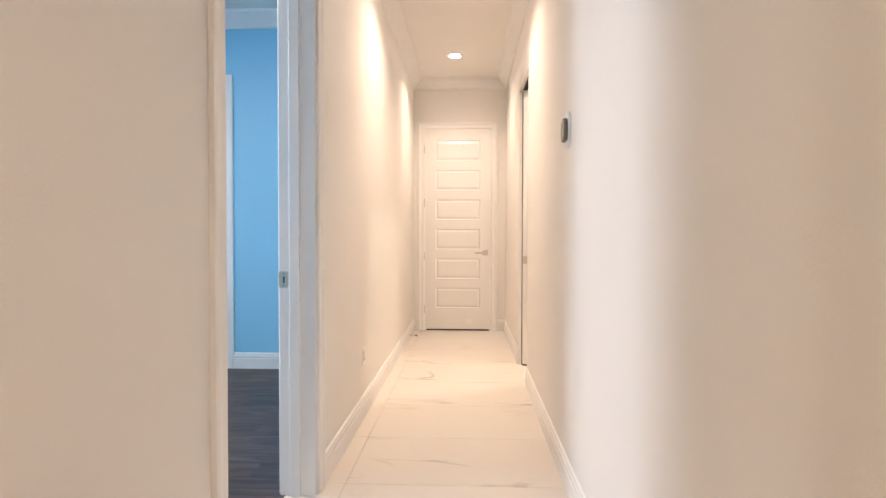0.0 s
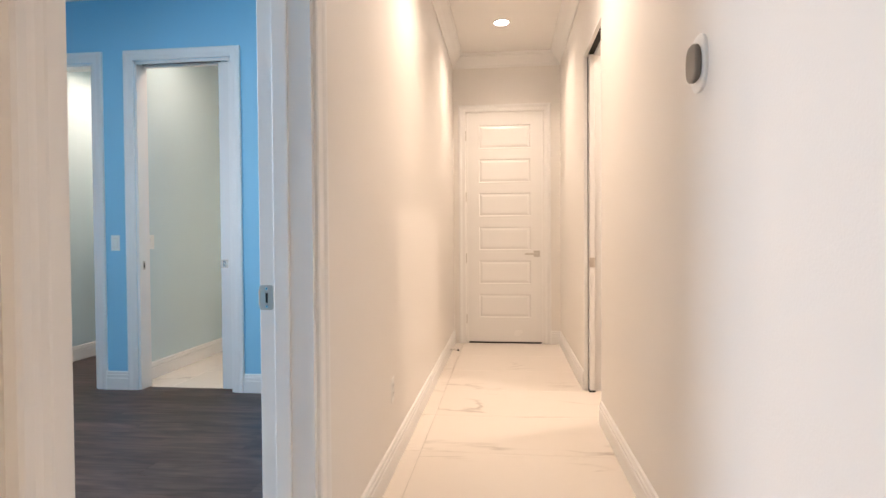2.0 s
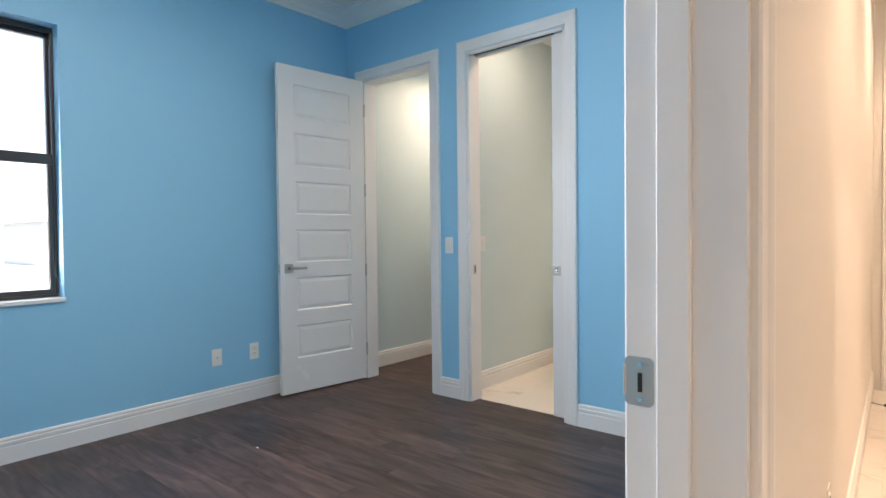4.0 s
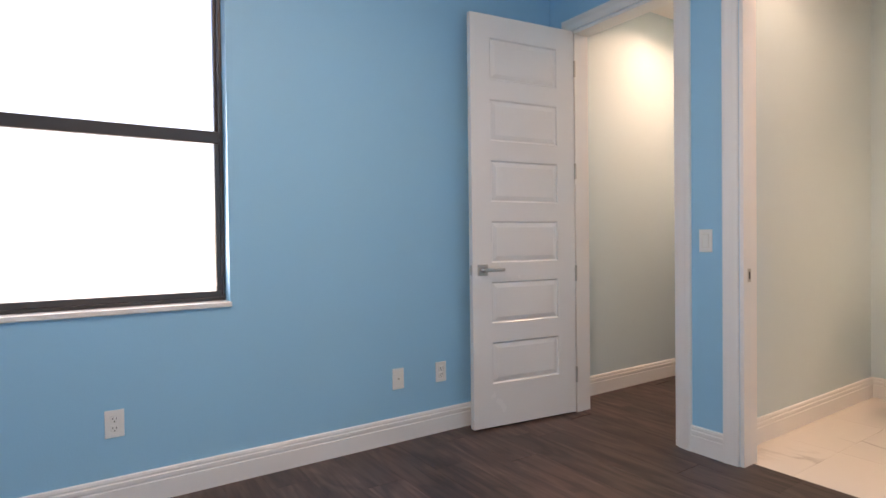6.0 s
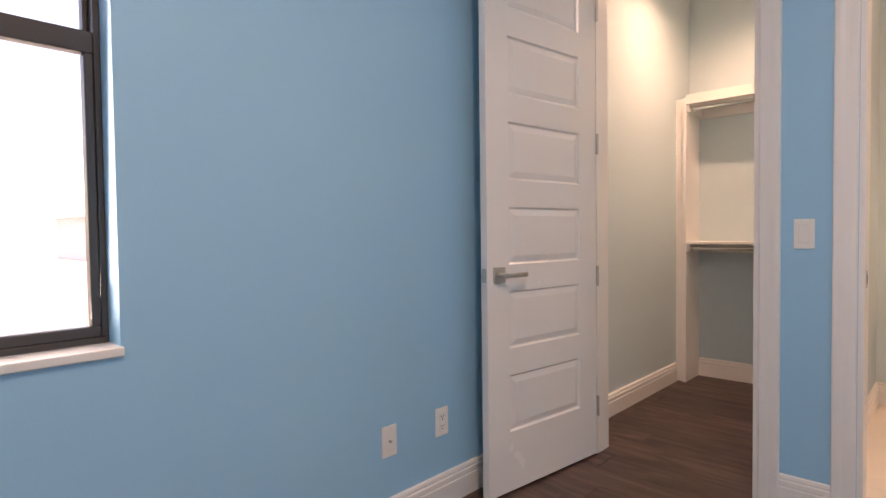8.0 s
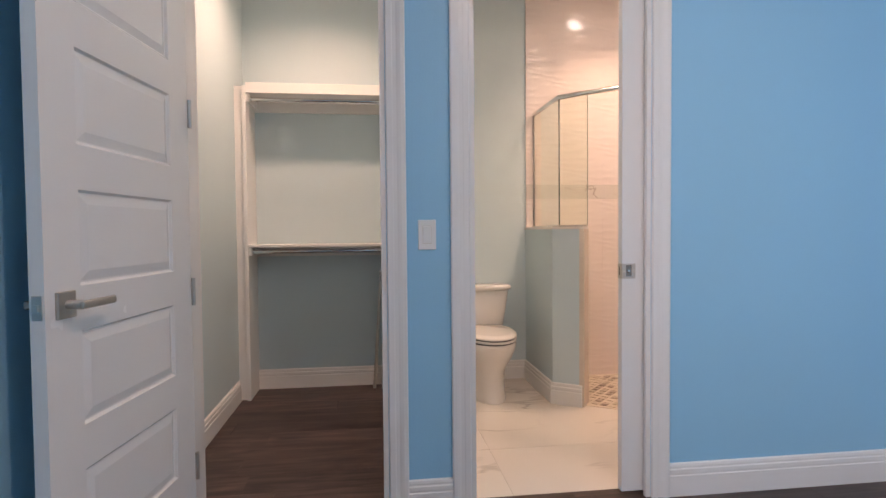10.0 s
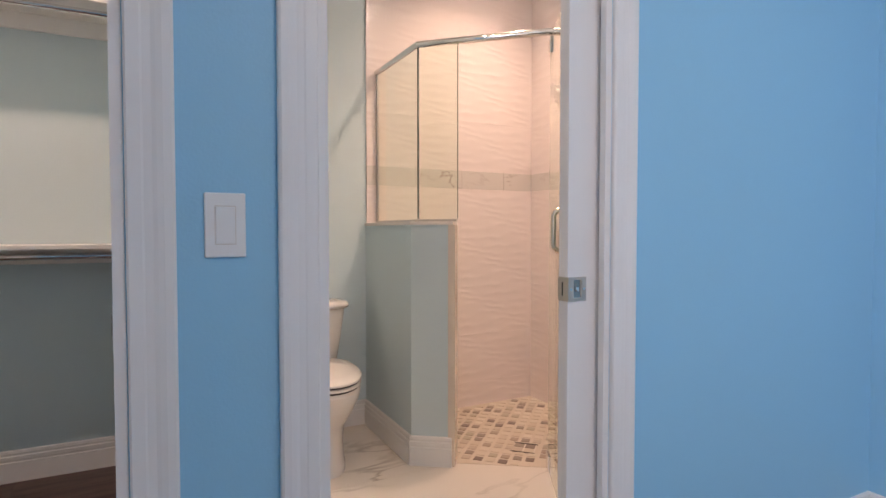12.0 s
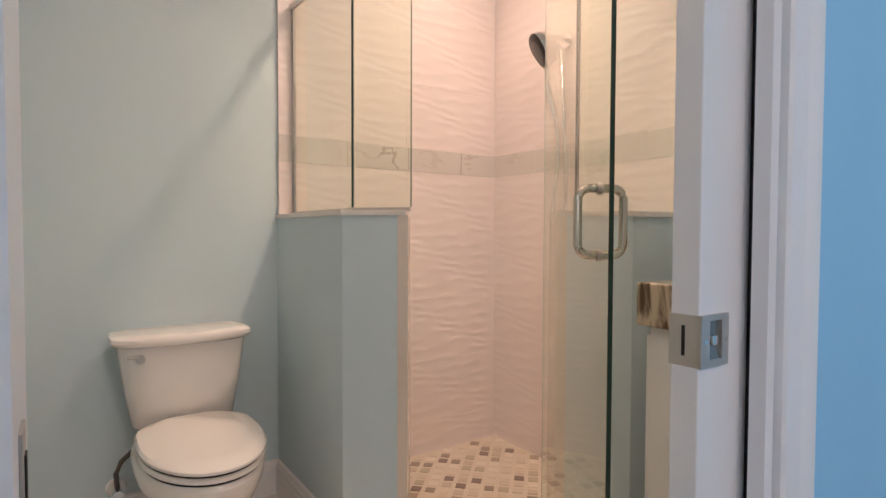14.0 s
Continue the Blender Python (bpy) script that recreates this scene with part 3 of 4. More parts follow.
leaf = pocket_leaf("pocket_door", "white laundry pocket door mostly slid into the wall", "y", 4.915, 0.389, 0.425, 5.62)
part("edge_plate", box(bmesh.new(), 0.388, 0.426, 4.9135, 4.923, 0.905, 0.975, 0.0015), SATIN, leaf, "brushed nickel edge pull plate")
part("bottom_guide", box(bmesh.new(), 0.386, 0.428, 4.912, 4.97, 0.001, 0.0135), BLACK, leaf, "black bottom guide")
# black strips across the head slots paint the shade inside them
struct("trim", box(bmesh.new(), 0.386, 0.428, D_LAUNDRY[0] + 0.018, D_LAUNDRY[1] - 0.018, TOP - 0.004, TOP + 0.002), BLACK, "black strip painting the shade in the pocket door track slot", "door track")
struct("trim", box(bmesh.new(), -2.93, -2.31, 4.719, 4.765, TOP - 0.006, TOP + 0.002), BLACK, "black strip painting the shade in the pocket door track slot", "door track")

# black backing strips, added so the pocket slots read as deep shade
struct("trim", box(bmesh.new(), D_BATH[1] - 0.0015, D_BATH[1] + 0.0005, 4.7115, 4.7235, 0.01, TOP - 0.02), BLACK, "black strip painting the shade beside the sliding leaf", "door gap")
struct("trim", box(bmesh.new(), 0.3825, 0.4315, D_LAUNDRY[1] - 0.0015, D_LAUNDRY[1] + 0.0005, 0.001, TOP - 0.02), BLACK, "black strip painting the shade in the pocket slot", "door gap")
# strike plates
sp = thing("strike_plate", "brushed nickel strike plate on the white door jamb", "strike plate")
SZ, SYY = 0.952, D_BED[1] - 0.018
bm = bmesh.new()
ring = []
for cx, cz, a0 in ((0.030, 0.028, 0), (0.004, 0.028, 90), (0.004, -0.028, 180), (0.030, -0.028, 270)):
    for k in range(6):
        a = radians(a0 + 18 * k)
        ring.append((HX1 + cx + 0.008 * math.cos(a), SZ + cz + 0.008 * math.sin(a)))
loft(bm, [[(x, SYY + y, z) for x, z in ring] for y in (0.001, -0.0022)])
part("plate", bm, SATIN, sp)
part("lip", tube(bmesh.new(), [(HX1 - 0.004, SYY - 0.0005, SZ - 0.022), (HX1 - 0.004, SYY - 0.0005, SZ + 0.022)], 0.0028), SATIN, sp, "rolled lip of the strike", True)
part("slot", box(bmesh.new(), HX1 + 0.016, HX1 + 0.022, SYY - 0.0045, SYY - 0.0025, SZ - 0.015, SZ + 0.013), BLACK, sp)
for dz in (-0.026, 0.026):
    part("screw", cyl(bmesh.new(), (HX1 + 0.019, SYY - 0.0028, SZ + dz), (HX1 + 0.019, SYY - 0.0042, SZ + dz), 0.0035, seg=10), CHROME, sp)
bm = bmesh.new()
for a0, a1, z0, z1 in ((D_BED[1] - 0.030, D_BED[1] - 0.017, 0, TOP - 0.018), (D_BED[0] + 0.017, D_BED[0] + 0.030, 0, TOP - 0.018), (D_BED[0] + 0.03, D_BED[1] - 0.03, TOP - 0.030, TOP - 0.017)):
    box(bm, HX1 + 0.045, HX1 + 0.090, a0, a1, z0, z1, 0.002, 1)
struct("trim", bm, TRIM, "white door stop strips in the bedroom doorway", "door stop")
for nm, x, y in (("strike_plate", D_BATH[0] + 0.018, 4.742), ("strike_plate", D_CLOSET[1] - 0.018, 4.712)):
    sgn = 1 if x < -2.9 and x > -3.1 else -1
    s2 = thing(nm, "small brushed nickel strike plate on white jamb", "strike plate")
    part("plate", box(bmesh.new(), min(x, x + sgn * 0.002), max(x, x + sgn * 0.002), y - 0.014, y + 0.014, 0.90, 0.965, 0.0005), NICKEL, s2)
    part("slot", box(bmesh.new(), min(x + sgn * 0.0018, x + sgn * 0.003), max(x + sgn * 0.0018, x + sgn * 0.003), y - 0.005, y + 0.005, 0.915, 0.95), BLACK, s2)


# ---- switches and outlets ----
def wall_switch(m, gangs=1, label="white rocker light switch on the wall"):
    """Local: plate in the x-z plane, facing -y, back at y=0."""
    s = thing("light_switch", label, "light switch", m)
    w = 0.035 + 0.023 * (gangs - 1)
    part("cover_plate", box(bmesh.new(), -w, w, -0.006, 0, -0.058, 0.058, 0.0025), PLATE, s)
    for k in range(gangs):
        x = (k - (gangs - 1) / 2) * 0.046
        bm = bmesh.new()
        loft(bm, [[(x - 0.0165, -0.006, -0.033), (x + 0.0165, -0.006, -0.033), (x + 0.0165, -0.006, 0.033), (x - 0.0165, -0.006, 0.033)],
                  [(x - 0.0155, -0.0065, -0.032), (x + 0.0155, -0.0065, -0.032), (x + 0.0155, -0.0105, 0.032), (x - 0.0155, -0.0105, 0.032)]])
        part("rocker", bm, PLATE, s)
        # thin duller strips paint the shade line round the rocker
        bm = bmesh.new()
        for a0, a1, c0, c1 in ((-0.018, 0.018, 0.0335, 0.035), (-0.018, 0.018, -0.035, -0.0335), (-0.018, -0.0168, -0.035, 0.035), (0.0168, 0.018, -0.035, 0.035)):
            box(bm, x + a0, x + a1, -0.0066, -0.0055, c0, c1)
        part("rocker_gap_shade", bm, GROUT, s)
    for dz in (-0.049, 0.049):
        part("screw", cyl(bmesh.new(), (0, -0.0055, dz), (0, -0.0072, dz), 0.003, seg=10), PLATE, s)
    return s


def outlet(m, kind="duplex"):
    s = thing("wall_outlet", "white duplex power outlet above the baseboard" if kind == "duplex" else "white coaxial cable wall plate above the baseboard", "outlet", m)
    part("cover_plate", box(bmesh.new(), -0.036, 0.036, -0.006, 0, -0.058, 0.058, 0.0025), PLATE, s)
    if kind == "duplex":
        for dz in (-0.0195, 0.0195):
            f = part("socket_face", box(bmesh.new(), -0.0165, 0.0165, -0.0085, -0.005, dz - 0.0165, dz + 0.0165, 0.004), PLATE, s)
            bm = bmesh.new()
            for dx in (-0.0065, 0.0065):
                box(bm, dx - 0.0012, dx + 0.0012, -0.0091, -0.0083, dz - 0.001, dz + 0.008)
            cyl(bm, (0, -0.0083, dz - 0.0085), (0, -0.0091, dz - 0.0085), 0.0026, seg=10)
            part("slot", bm, BLACK, f)
    else:
        part("connector", cyl(bmesh.new(), (0, -0.005, 0), (0, -0.016, 0), 0.0048, seg=12), NICKEL, s, "threaded coaxial connector")
    return s


wall_switch(pose(-3.122, BY, 1.103), label="white rocker light switch on blue wall between doorways")
wall_switch(pose(PX1, 5.00, 1.108, 0, 0, 90), 2, "white double rocker switch on the bathroom wall")
outlet(pose(BX, 2.134, 0.365, 0, 0, 90))
outlet(pose(BX, 3.497, 0.352, 0, 0, 90), "coax")
outlet(pose(BX, 3.782, 0.352, 0, 0, 90))
outlet(pose(HX0 - 0.0032, 3.48, 0.385, 0, 0, 90))

# thermostat
th = thing("thermostat", "round dark-faced thermostat on a white oval plate", "thermostat", pose(RX, 2.545, 1.626, 0, 0, -90))


def oval(rx, rz, p=2.6, n=40):
    pts = []
    for k in range(n):
        a = 2 * math.pi * k / n
        c, s = math.cos(a), math.sin(a)
        pts.append((rx * math.copysign(abs(c) ** (2 / p), c), rz * math.copysign(abs(s) ** (2 / p), s)))
    return pts


part("back_plate", loft(bmesh.new(), [[(x * k, y, z * k) for x, z in oval(0.060, 0.083)] for k, y in ((1, 0), (1, -0.008), (0.95, -0.011))]), PLATE, th, "white trim plate", True)
part("body", loft(bmesh.new(), [[(x * k, y, z * k) for x, z in oval(0.044, 0.055)] for k, y in ((0.9, -0.010), (1, -0.016), (1, -0.026), (0.93, -0.030))]), mat("thermostat_grey", (0.16, 0.14, 0.12), 0.25), th, "dark grey body", True)

# ---- window ----
y0, y1, z0, z1 = WIN
win = thing("window_1", "single-hung window in a dark bronze frame", "window", pose(BX - 0.11, y0, z0))
tagged(win, kind="structure")
W, Hh = y1 - y0, z1 - z0


def wbar(name, a0, a1, c0, c1, d0, d1, parent=win):
    return part(name, box(bmesh.new(), d0, d1, a0, a1, c0, c1, 0.003), BRONZE, parent)


wbar("window_frame", 0, W, 0, 0.022, -0.06, 0.02)
wbar("window_frame", 0, W, Hh - 0.03, Hh, -0.06, 0.02)
wbar("window_frame", 0, 0.016, 0.022, Hh - 0.03, -0.06, 0.02)
wbar("window_frame", W - 0.016, W, 0.022, Hh - 0.03, -0.06, 0.02)
for nm, c0, c1, dx, bot, top_r, st in (("lower_sash", 0.022, 0.812, 0.008, 0.028, 0.056, 0.022), ("upper_sash", 0.790, Hh - 0.03, -0.03, 0.03, 0.02, 0.012)):
    s = thing(nm, "", "")
    s.parent = win
    part("rail", box(bmesh.new(), dx - 0.028, dx + 0.008, 0.016, W - 0.016, c0, c0 + bot, 0.003), BRONZE, s)
    part("rail", box(bmesh.new(), dx - 0.028, dx + 0.010, 0.016, W - 0.016, c1 - top_r, c1, 0.003), BRONZE, s)
    for a in (0.016, W - 0.016 - st):
        part("stile", box(bmesh.new(), dx - 0.028, dx + 0.008, a, a + st, c0 + bot, c1 - top_r, 0.003), BRONZE, s)
    pane = part("pane", box(bmesh.new(), dx - 0.012, dx - 0.008, 0.02, W - 0.02, c0 + 0.01, c1 - 0.01), PANE, s, "clear window glass")
    pane.visible_shadow = False
sill = part("window_sill", box(bmesh.new(), 0.02, 0.124, -0.006, W + 0.006, -0.018, 0.006, 0.004), marble("sill_stone", (0.80, 0.79, 0.76), (0.6, 0.58, 0.55), 0.2), win, "white stone sill")

# ---- closet ----
sh = thing("closet_shelving", "white built-in closet shelves with two hanging rods", "closet shelving", pose(0, 0, 0))
SX0, SX1, SY = -4.222, PX0, 6.315
part("side_panel", box(bmesh.new(), -4.170, -4.145, SY, BACK_Y, 0, 2.078, 0.002), TRIM, sh)
part("side_strip", box(bmesh.new(), -4.222, -4.170, SY + 0.02, SY + 0.035, 0, 2.078), TRIM, sh)
for z, h in ((2.030, 0.068), (1.018, 0.018)):
    part("shelf_board", box(bmesh.new(), -4.145, SX1, SY - 0.005, BACK_Y, z, z + h, 0.002), TRIM, sh)
    part("cleat", box(bmesh.new(), -4.145, SX1, BACK_Y - 0.018, BACK_Y, z - 0.07, z, 0.002), TRIM, sh)
    part("cleat", box(bmesh.new(), -4.145, -4.127, SY + 0.01, BACK_Y - 0.018, z - 0.055, z, 0.002), TRIM, sh)
    rod = part("hanging_rod", cyl(bmesh.new(), (-4.127, SY + 0.05, z - 0.030), (SX1, SY + 0.05, z - 0.030), 0.013), CHROME, sh, "chrome hanging rod", True)
    for x in (-4.122, SX1 - 0.006):
        part("rod_socket", cyl(bmesh.new(), (x - 0.005, SY + 0.05, z - 0.030), (x + 0.005, SY + 0.05, z - 0.030), 0.021), CHROME, rod, smooth=True)

for p0, p1 in (((-3.331, 6.492, 0.0), (-3.273, 6.572, 0.823)), ((-3.270, 6.467, 0.0), (-3.243, 6.572, 0.812))):
    p = thing("closet_pole", "spare satin metal pole leaning against the closet wall", "pole", group="poles leaning in the closet")
    part("bar", tube(bmesh.new(), [p0, p1], 0.012), NICKEL, p, smooth=True)
    part("end_cap", cyl(bmesh.new(), p1, Vector(p1) + Vector((0, 0.001, 0.012)), 0.013), PLATE, p, smooth=True)

sc = thing("paper_scrap", "tiny white scrap lying on the dark floor", "debris", pose(-3.362, 3.268, 0.0))
part("scrap", box(bmesh.new(), -0.008, 0.008, -0.005, 0.005, 0.0, 0.004, 0.001, 1), PLATE, sc)


def ceiling_vent(x, y, z):
    v = thing("ceiling_vent", "white louvred air register in the closet ceiling", "air vent", pose(x, y, z))
    bm = bmesh.new()
    for a0, a1, b0, b1 in ((-0.15, 0.15, -0.10, -0.075), (-0.15, 0.15, 0.075, 0.10), (-0.15, -0.125, -0.075, 0.075), (0.125, 0.15, -0.075, 0.075)):
        box(bm, a0, a1, b0, b1, -0.010, 0)
    part("frame", bm, TRIM, v)
    for k in range(7):
        b = -0.066 + k * 0.022
        bm = loft(bmesh.new(), [[(-0.125, b - 0.008, -0.010), (-0.125, b - 0.006, -0.011), (-0.125, b + 0.008, -0.002), (-0.125, b + 0.006, -0.001)],
                                [(0.125, b - 0.008, -0.010), (0.125, b - 0.006, -0.011), (0.125, b + 0.008, -0.002), (0.125, b + 0.006, -0.001)]])
        part("slat", bm, TRIM, v)


ceiling_vent(-3.60, 6.36, LOW_Z)


# ---- recessed lamps ----
def downlight(x, y, z, watts, colour, label, spread=165):
    d = thing("ceiling_light", label, "recessed light", pose(x, y, z))
    bm = bmesh.new()
    n = 40
    loft(bm, [[(r * math.cos(2 * math.pi * k / n), r * math.sin(2 * math.pi * k / n), h) for k in range(n)] for r, h in ((0.085, 0.0), (0.085, -0.004), (0.080, -0.007), (0.062, -0.005), (0.058, 0.0))], cap=False)
    part("trim_ring", bm, TRIM, d, "white trim ring", True)
    part("lens", cyl(bmesh.new(), (0, 0, -0.0035), (0, 0, -0.001), 0.060, seg=32), LENS, d, "glowing lens")
    lamp("downlight_lamp", "AREA", watts, colour, look((x, y, z - 0.012), (x, y + 0.0001, z - 1)), disk=0.12, spread=spread)


# the light at y -0.75 is unseen, added to brighten the bedroom door jamb
for y, w in ((5.86, 3.7), (3.88, 4.8), (-0.75, 4.9)):
    downlight(-0.24, y, CEIL_Z, w, HALL, "round recessed hall light, switched on; southmost one unseen and added", 126)
downlight(-2.45, 2.60, CEIL_Z, 7.6, (1.0, 0.86, 0.70), "round recessed bedroom light, switched on", 170)
downlight(-3.70, 5.74, LOW_Z, 4.0, (1.0, 0.76, 0.57), "round recessed closet light, switched on", 145)
downlight(-1.58, 6.02, LOW_Z, 2.6, WARM, "round recessed shower light, switched on", 110)
downlight(-2.58, 5.20, LOW_Z, 1.35, (1.0, 0.78, 0.57), "round recessed bathroom light, switched on")
downlight(-1.62, 4.98, LOW_Z, 1.1, (1.0, 0.78, 0.57), "round recessed light over the vanity, switched on")
downlight(1.15, 4.65, CEIL_Z, 8, HALL, "round recessed laundry light, switched on")


# ---- bathroom: shower ----
KZ = 1.122
KA, KB = Vector((-2.190, 5.968)), Vector((-2.034, 5.858))
ang = (Vector((-1.66, 5.60)) - KB).normalized()
nrm = Vector((-ang.y, ang.x))            # into the shower
KT = 0.115


def prism(bm, pts, z0, z1):
    return loft(bm, [[(p[0], p[1], z) for p in pts] for z in (z0, z1)])


bm = bmesh.new()
KAi, KBi = Vector((-2.190 + KT, 6.02)), KB + nrm * KT
prism(bm, [(-2.190, BACK_Y), KA, KB, KBi, KAi, (-2.190 + KT, BACK_Y)], 0, KZ)
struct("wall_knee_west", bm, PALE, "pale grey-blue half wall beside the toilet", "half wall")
struct("trim", prism(bmesh.new(), [(-2.196, BACK_Y), KA + Vector((-0.006, -0.004)), KB + Vector((0.002, -0.008)), KBi + ang * 0.012, KAi + Vector((0.012, 0.0)), (-2.178 + KT, BACK_Y)], KZ, KZ + 0.016), marble("half_wall_cap", (0.78, 0.73, 0.68), (0.5, 0.45, 0.4), 0.15), "cream stone cap on the half wall", "cap")
bm = prism(bmesh.new(), [KB - ang * 0.018 - nrm * 0.003, KBi - ang * 0.018 + nrm * 0.003, KBi + ang * 0.014 + nrm * 0.003, KB + ang * 0.014 - nrm * 0.003], 0, KZ)
struct("trim", bm, marble("jamb_tile", (0.74, 0.64, 0.54), (0.5, 0.42, 0.34), 0.15), "tan tile end of the half wall", "tile trim")
baseboard((-2.190, BACK_Y), (KA.x, KA.y), (-1, 0), (1, -0.3))
o = Vector((ang.y, -ang.x))
baseboard((KA.x, KA.y), (KB.x, KB.y), (o.x, o.y), (-0.3, 0))
# the matching half wall by the front of the shower
RK = Vector((-1.445, 5.451))
RE = Vector((-1.624, 5.575))            # its end beside the glass door
REi = RE + nrm * KT
TX = -1.055
bm = bmesh.new()
prism(bm, [RE, RK, (TX, RK.y), (TX, RK.y + KT), (RK.x + 0.035, RK.y + KT), REi], 0, KZ)
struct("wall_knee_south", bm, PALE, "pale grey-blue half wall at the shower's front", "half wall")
struct("trim", prism(bmesh.new(), [RE - ang * 0.012 - nrm * 0.006, RK + Vector((-0.002, -0.007)), (TX, RK.y - 0.007), (TX, RK.y + KT + 0.010), (RK.x + 0.030, RK.y + KT + 0.010), REi - ang * 0.012 + nrm * 0.010], KZ, KZ + 0.016), bpy.data.materials["half_wall_cap"], "cream stone cap on the half wall", "cap")
struct("trim", prism(bmesh.new(), [RE - ang * 0.014 - nrm * 0.003, REi - ang * 0.014 + nrm * 0.003, REi + ang * 0.018 + nrm * 0.003, RE + ang * 0.018 - nrm * 0.003], 0, KZ), bpy.data.materials["jamb_tile"], "tan tile end of the half wall", "tile trim")
baseboard((RE.x, RE.y), (RK.x, RK.y), (-nrm.x, -nrm.y), (0, -0.3))
baseboard((RK.x, RK.y), (TX, RK.y), (0, -1), (-0.3, 0))
wall("wall_shower_east", "x", TX + 0.012, HX1, RK.y, BACK_Y, LOW_Z, [], CREAM, CREAM, "furred wall that carries the shower tile")

# wavy wall tiles
def wave_tile(w, h, t=0.010):
    bm = bmesh.new()
    nx, nz = 44, 48
    g = []
    for i in range(nx + 1):
        col = []
        for j in range(nz + 1):
            u, v = i / nx, j / nz
            u, v = u * w / TILE_W, v * h / TILE_H
            ph = 2 * math.pi * (v * 6.0 + 0.34 * math.sin(2 * math.pi * (u + v)) + 0.16 * math.sin(2 * math.pi * (u * 2 + v * 2 + 0.2)) + 0.07 * math.sin(2 * math.pi * (u * 5 - v * 3)))
            s = 0.5 + 0.5 * math.sin(ph)
            swell = 0.55 + 0.45 * math.sin(2 * math.pi * (u * 2 - v * 2)) * math.sin(2 * math.pi * (u + v * 2 + 0.3))
            col.append(bm.verts.new((u * TILE_W, -t - 0.0017 * swell * s ** 1.6, v * TILE_H)))
        g.append(col)
    for i in range(nx):
        for j in range(nz):
            bm.faces.new((g[i][j], g[i + 1][j], g[i + 1][j + 1], g[i][j + 1]))
    b = [bm.verts.new((x, 0, z)) for x, z in ((0, 0), (w, 0), (w, h), (0, h))]
    for edge, (p, q) in ((([g[i][0] for i in range(nx + 1)]), (b[0], b[1])), (([g[nx][j] for j in range(nz + 1)]), (b[1], b[2])), (([g[i][nz] for i in range(nx, -1, -1)]), (b[2], b[3])), (([g[0][j] for j in range(nz, -1, -1)]), (b[3], b[0]))):
        bm.faces.new((*edge, q, p))
    return bm


TILE_W, TILE_H, GAP = 0.60, 0.30, 0.0003
TILE_GROUT = mat("white_tile_grout", (0.85, 0.75, 0.71), 0.8, vary=0.03, scale=20)
BAND_Z = (1.352, 1.462)
tile_meshes = {}


def tile_rows(z_top):
    z, out = BAND_Z[0], []
    while z > 0.001:
        out.append((max(0.0, z - TILE_H), z))
        z -= TILE_H
    z = BAND_Z[1]
    while z < z_top - 0.001:
        out.append((z, min(z_top, z + TILE_H)))
        z += TILE_H
    return out


def tile_field(name, length, m, label):
    f = tagged(new(name, mesh_of(name, box(bmesh.new(), 0, length, -0.0085, 0, 0, LOW_Z), TILE_GROUT)), label, "tiled wall", kind="structure")
    f.matrix_world = m
    for z0, z1 in tile_rows(LOW_Z):
        x = 0.0
        while x < length - 0.001:
            w = min(TILE_W, length - x)
            key = (round(w, 3), round(z1 - z0, 3))
            if key not in tile_meshes:
                tile_meshes[key] = mesh_of("tile", wave_tile(w - GAP, z1 - z0 - GAP), WAVETILE, True)
            ob = new("tile", tile_meshes[key])
            ob.parent, ob.location = f, (x, 0, z0)
            x += w
    x = 0.0
    while x < length - 0.001:
        w = min(0.305, length - x)
        key = ("band", round(w, 3))
        if key not in tile_meshes:
            tile_meshes[key] = mesh_of("band_tile", box(bmesh.new(), 0, w - 0.0015, -0.0108, 0, 0, BAND_Z[1] - BAND_Z[0] - 0.002, 0.0006, 1), BAND)
        ob = new("band_tile", tile_meshes[key])
        ob.parent, ob.location = f, (x, 0, BAND_Z[0] + 0.001)
        x += w
    return f


tile_field("wall_tile_back", TX + 2.186, pose(-2.186, BACK_Y - 0.001, 0), "white wave-relief tile wall with grey marble band")
tile_field("wall_tile_side", BACK_Y - RK.y, pose(TX + 0.011, BACK_Y, 0, 0, 0, -90), "white wave-relief tile wall with grey marble band")

# glass and its frame
GZ = 1.975
GL = Vector((-2.125, BACK_Y - 0.013))
GB = Vector((-2.118, 6.045))
G2 = KB + nrm * 0.055
PIV = Vector((-1.665, 5.612))
adir = (PIV - G2).normalized()
enc = thing("shower_enclosure", "frameless clear glass shower enclosure with chrome rail", "shower enclosure")


def pane_between(name, p, q, z0, z1, parent, label="", t=0.003):
    d = (q - p).normalized()
    n = Vector((-d.y, d.x)) * t
    ob = part(name, prism(bmesh.new(), [p - n, q - n, q + n, p + n], z0, z1), CLEAR, parent, label)
    ob.visible_shadow = False
    return ob


pane_between("fixed_pane", GL, GB, KZ + 0.018, GZ - 0.01, enc, "fixed clear glass pane")
pane_between("fixed_pane", GB + Vector((0.004, -0.004)), G2 + adir * 0.02, KZ + 0.018, GZ - 0.01, enc, "fixed clear glass pane")


def bar_between(name, p, q, z, r0, r1, material, label=""):
    d = (q - p).normalized()
    n = Vector((-d.y, d.x)) * r0
    bm = prism(bmesh.new(), [p - n, q - n, q + n, p + n], z - r1, z + r1)
    bmesh.ops.bevel(bm, geom=list(bm.edges), offset=0.003, segments=2, affect="EDGES")
    return part(name, bm, material, enc, label, True)


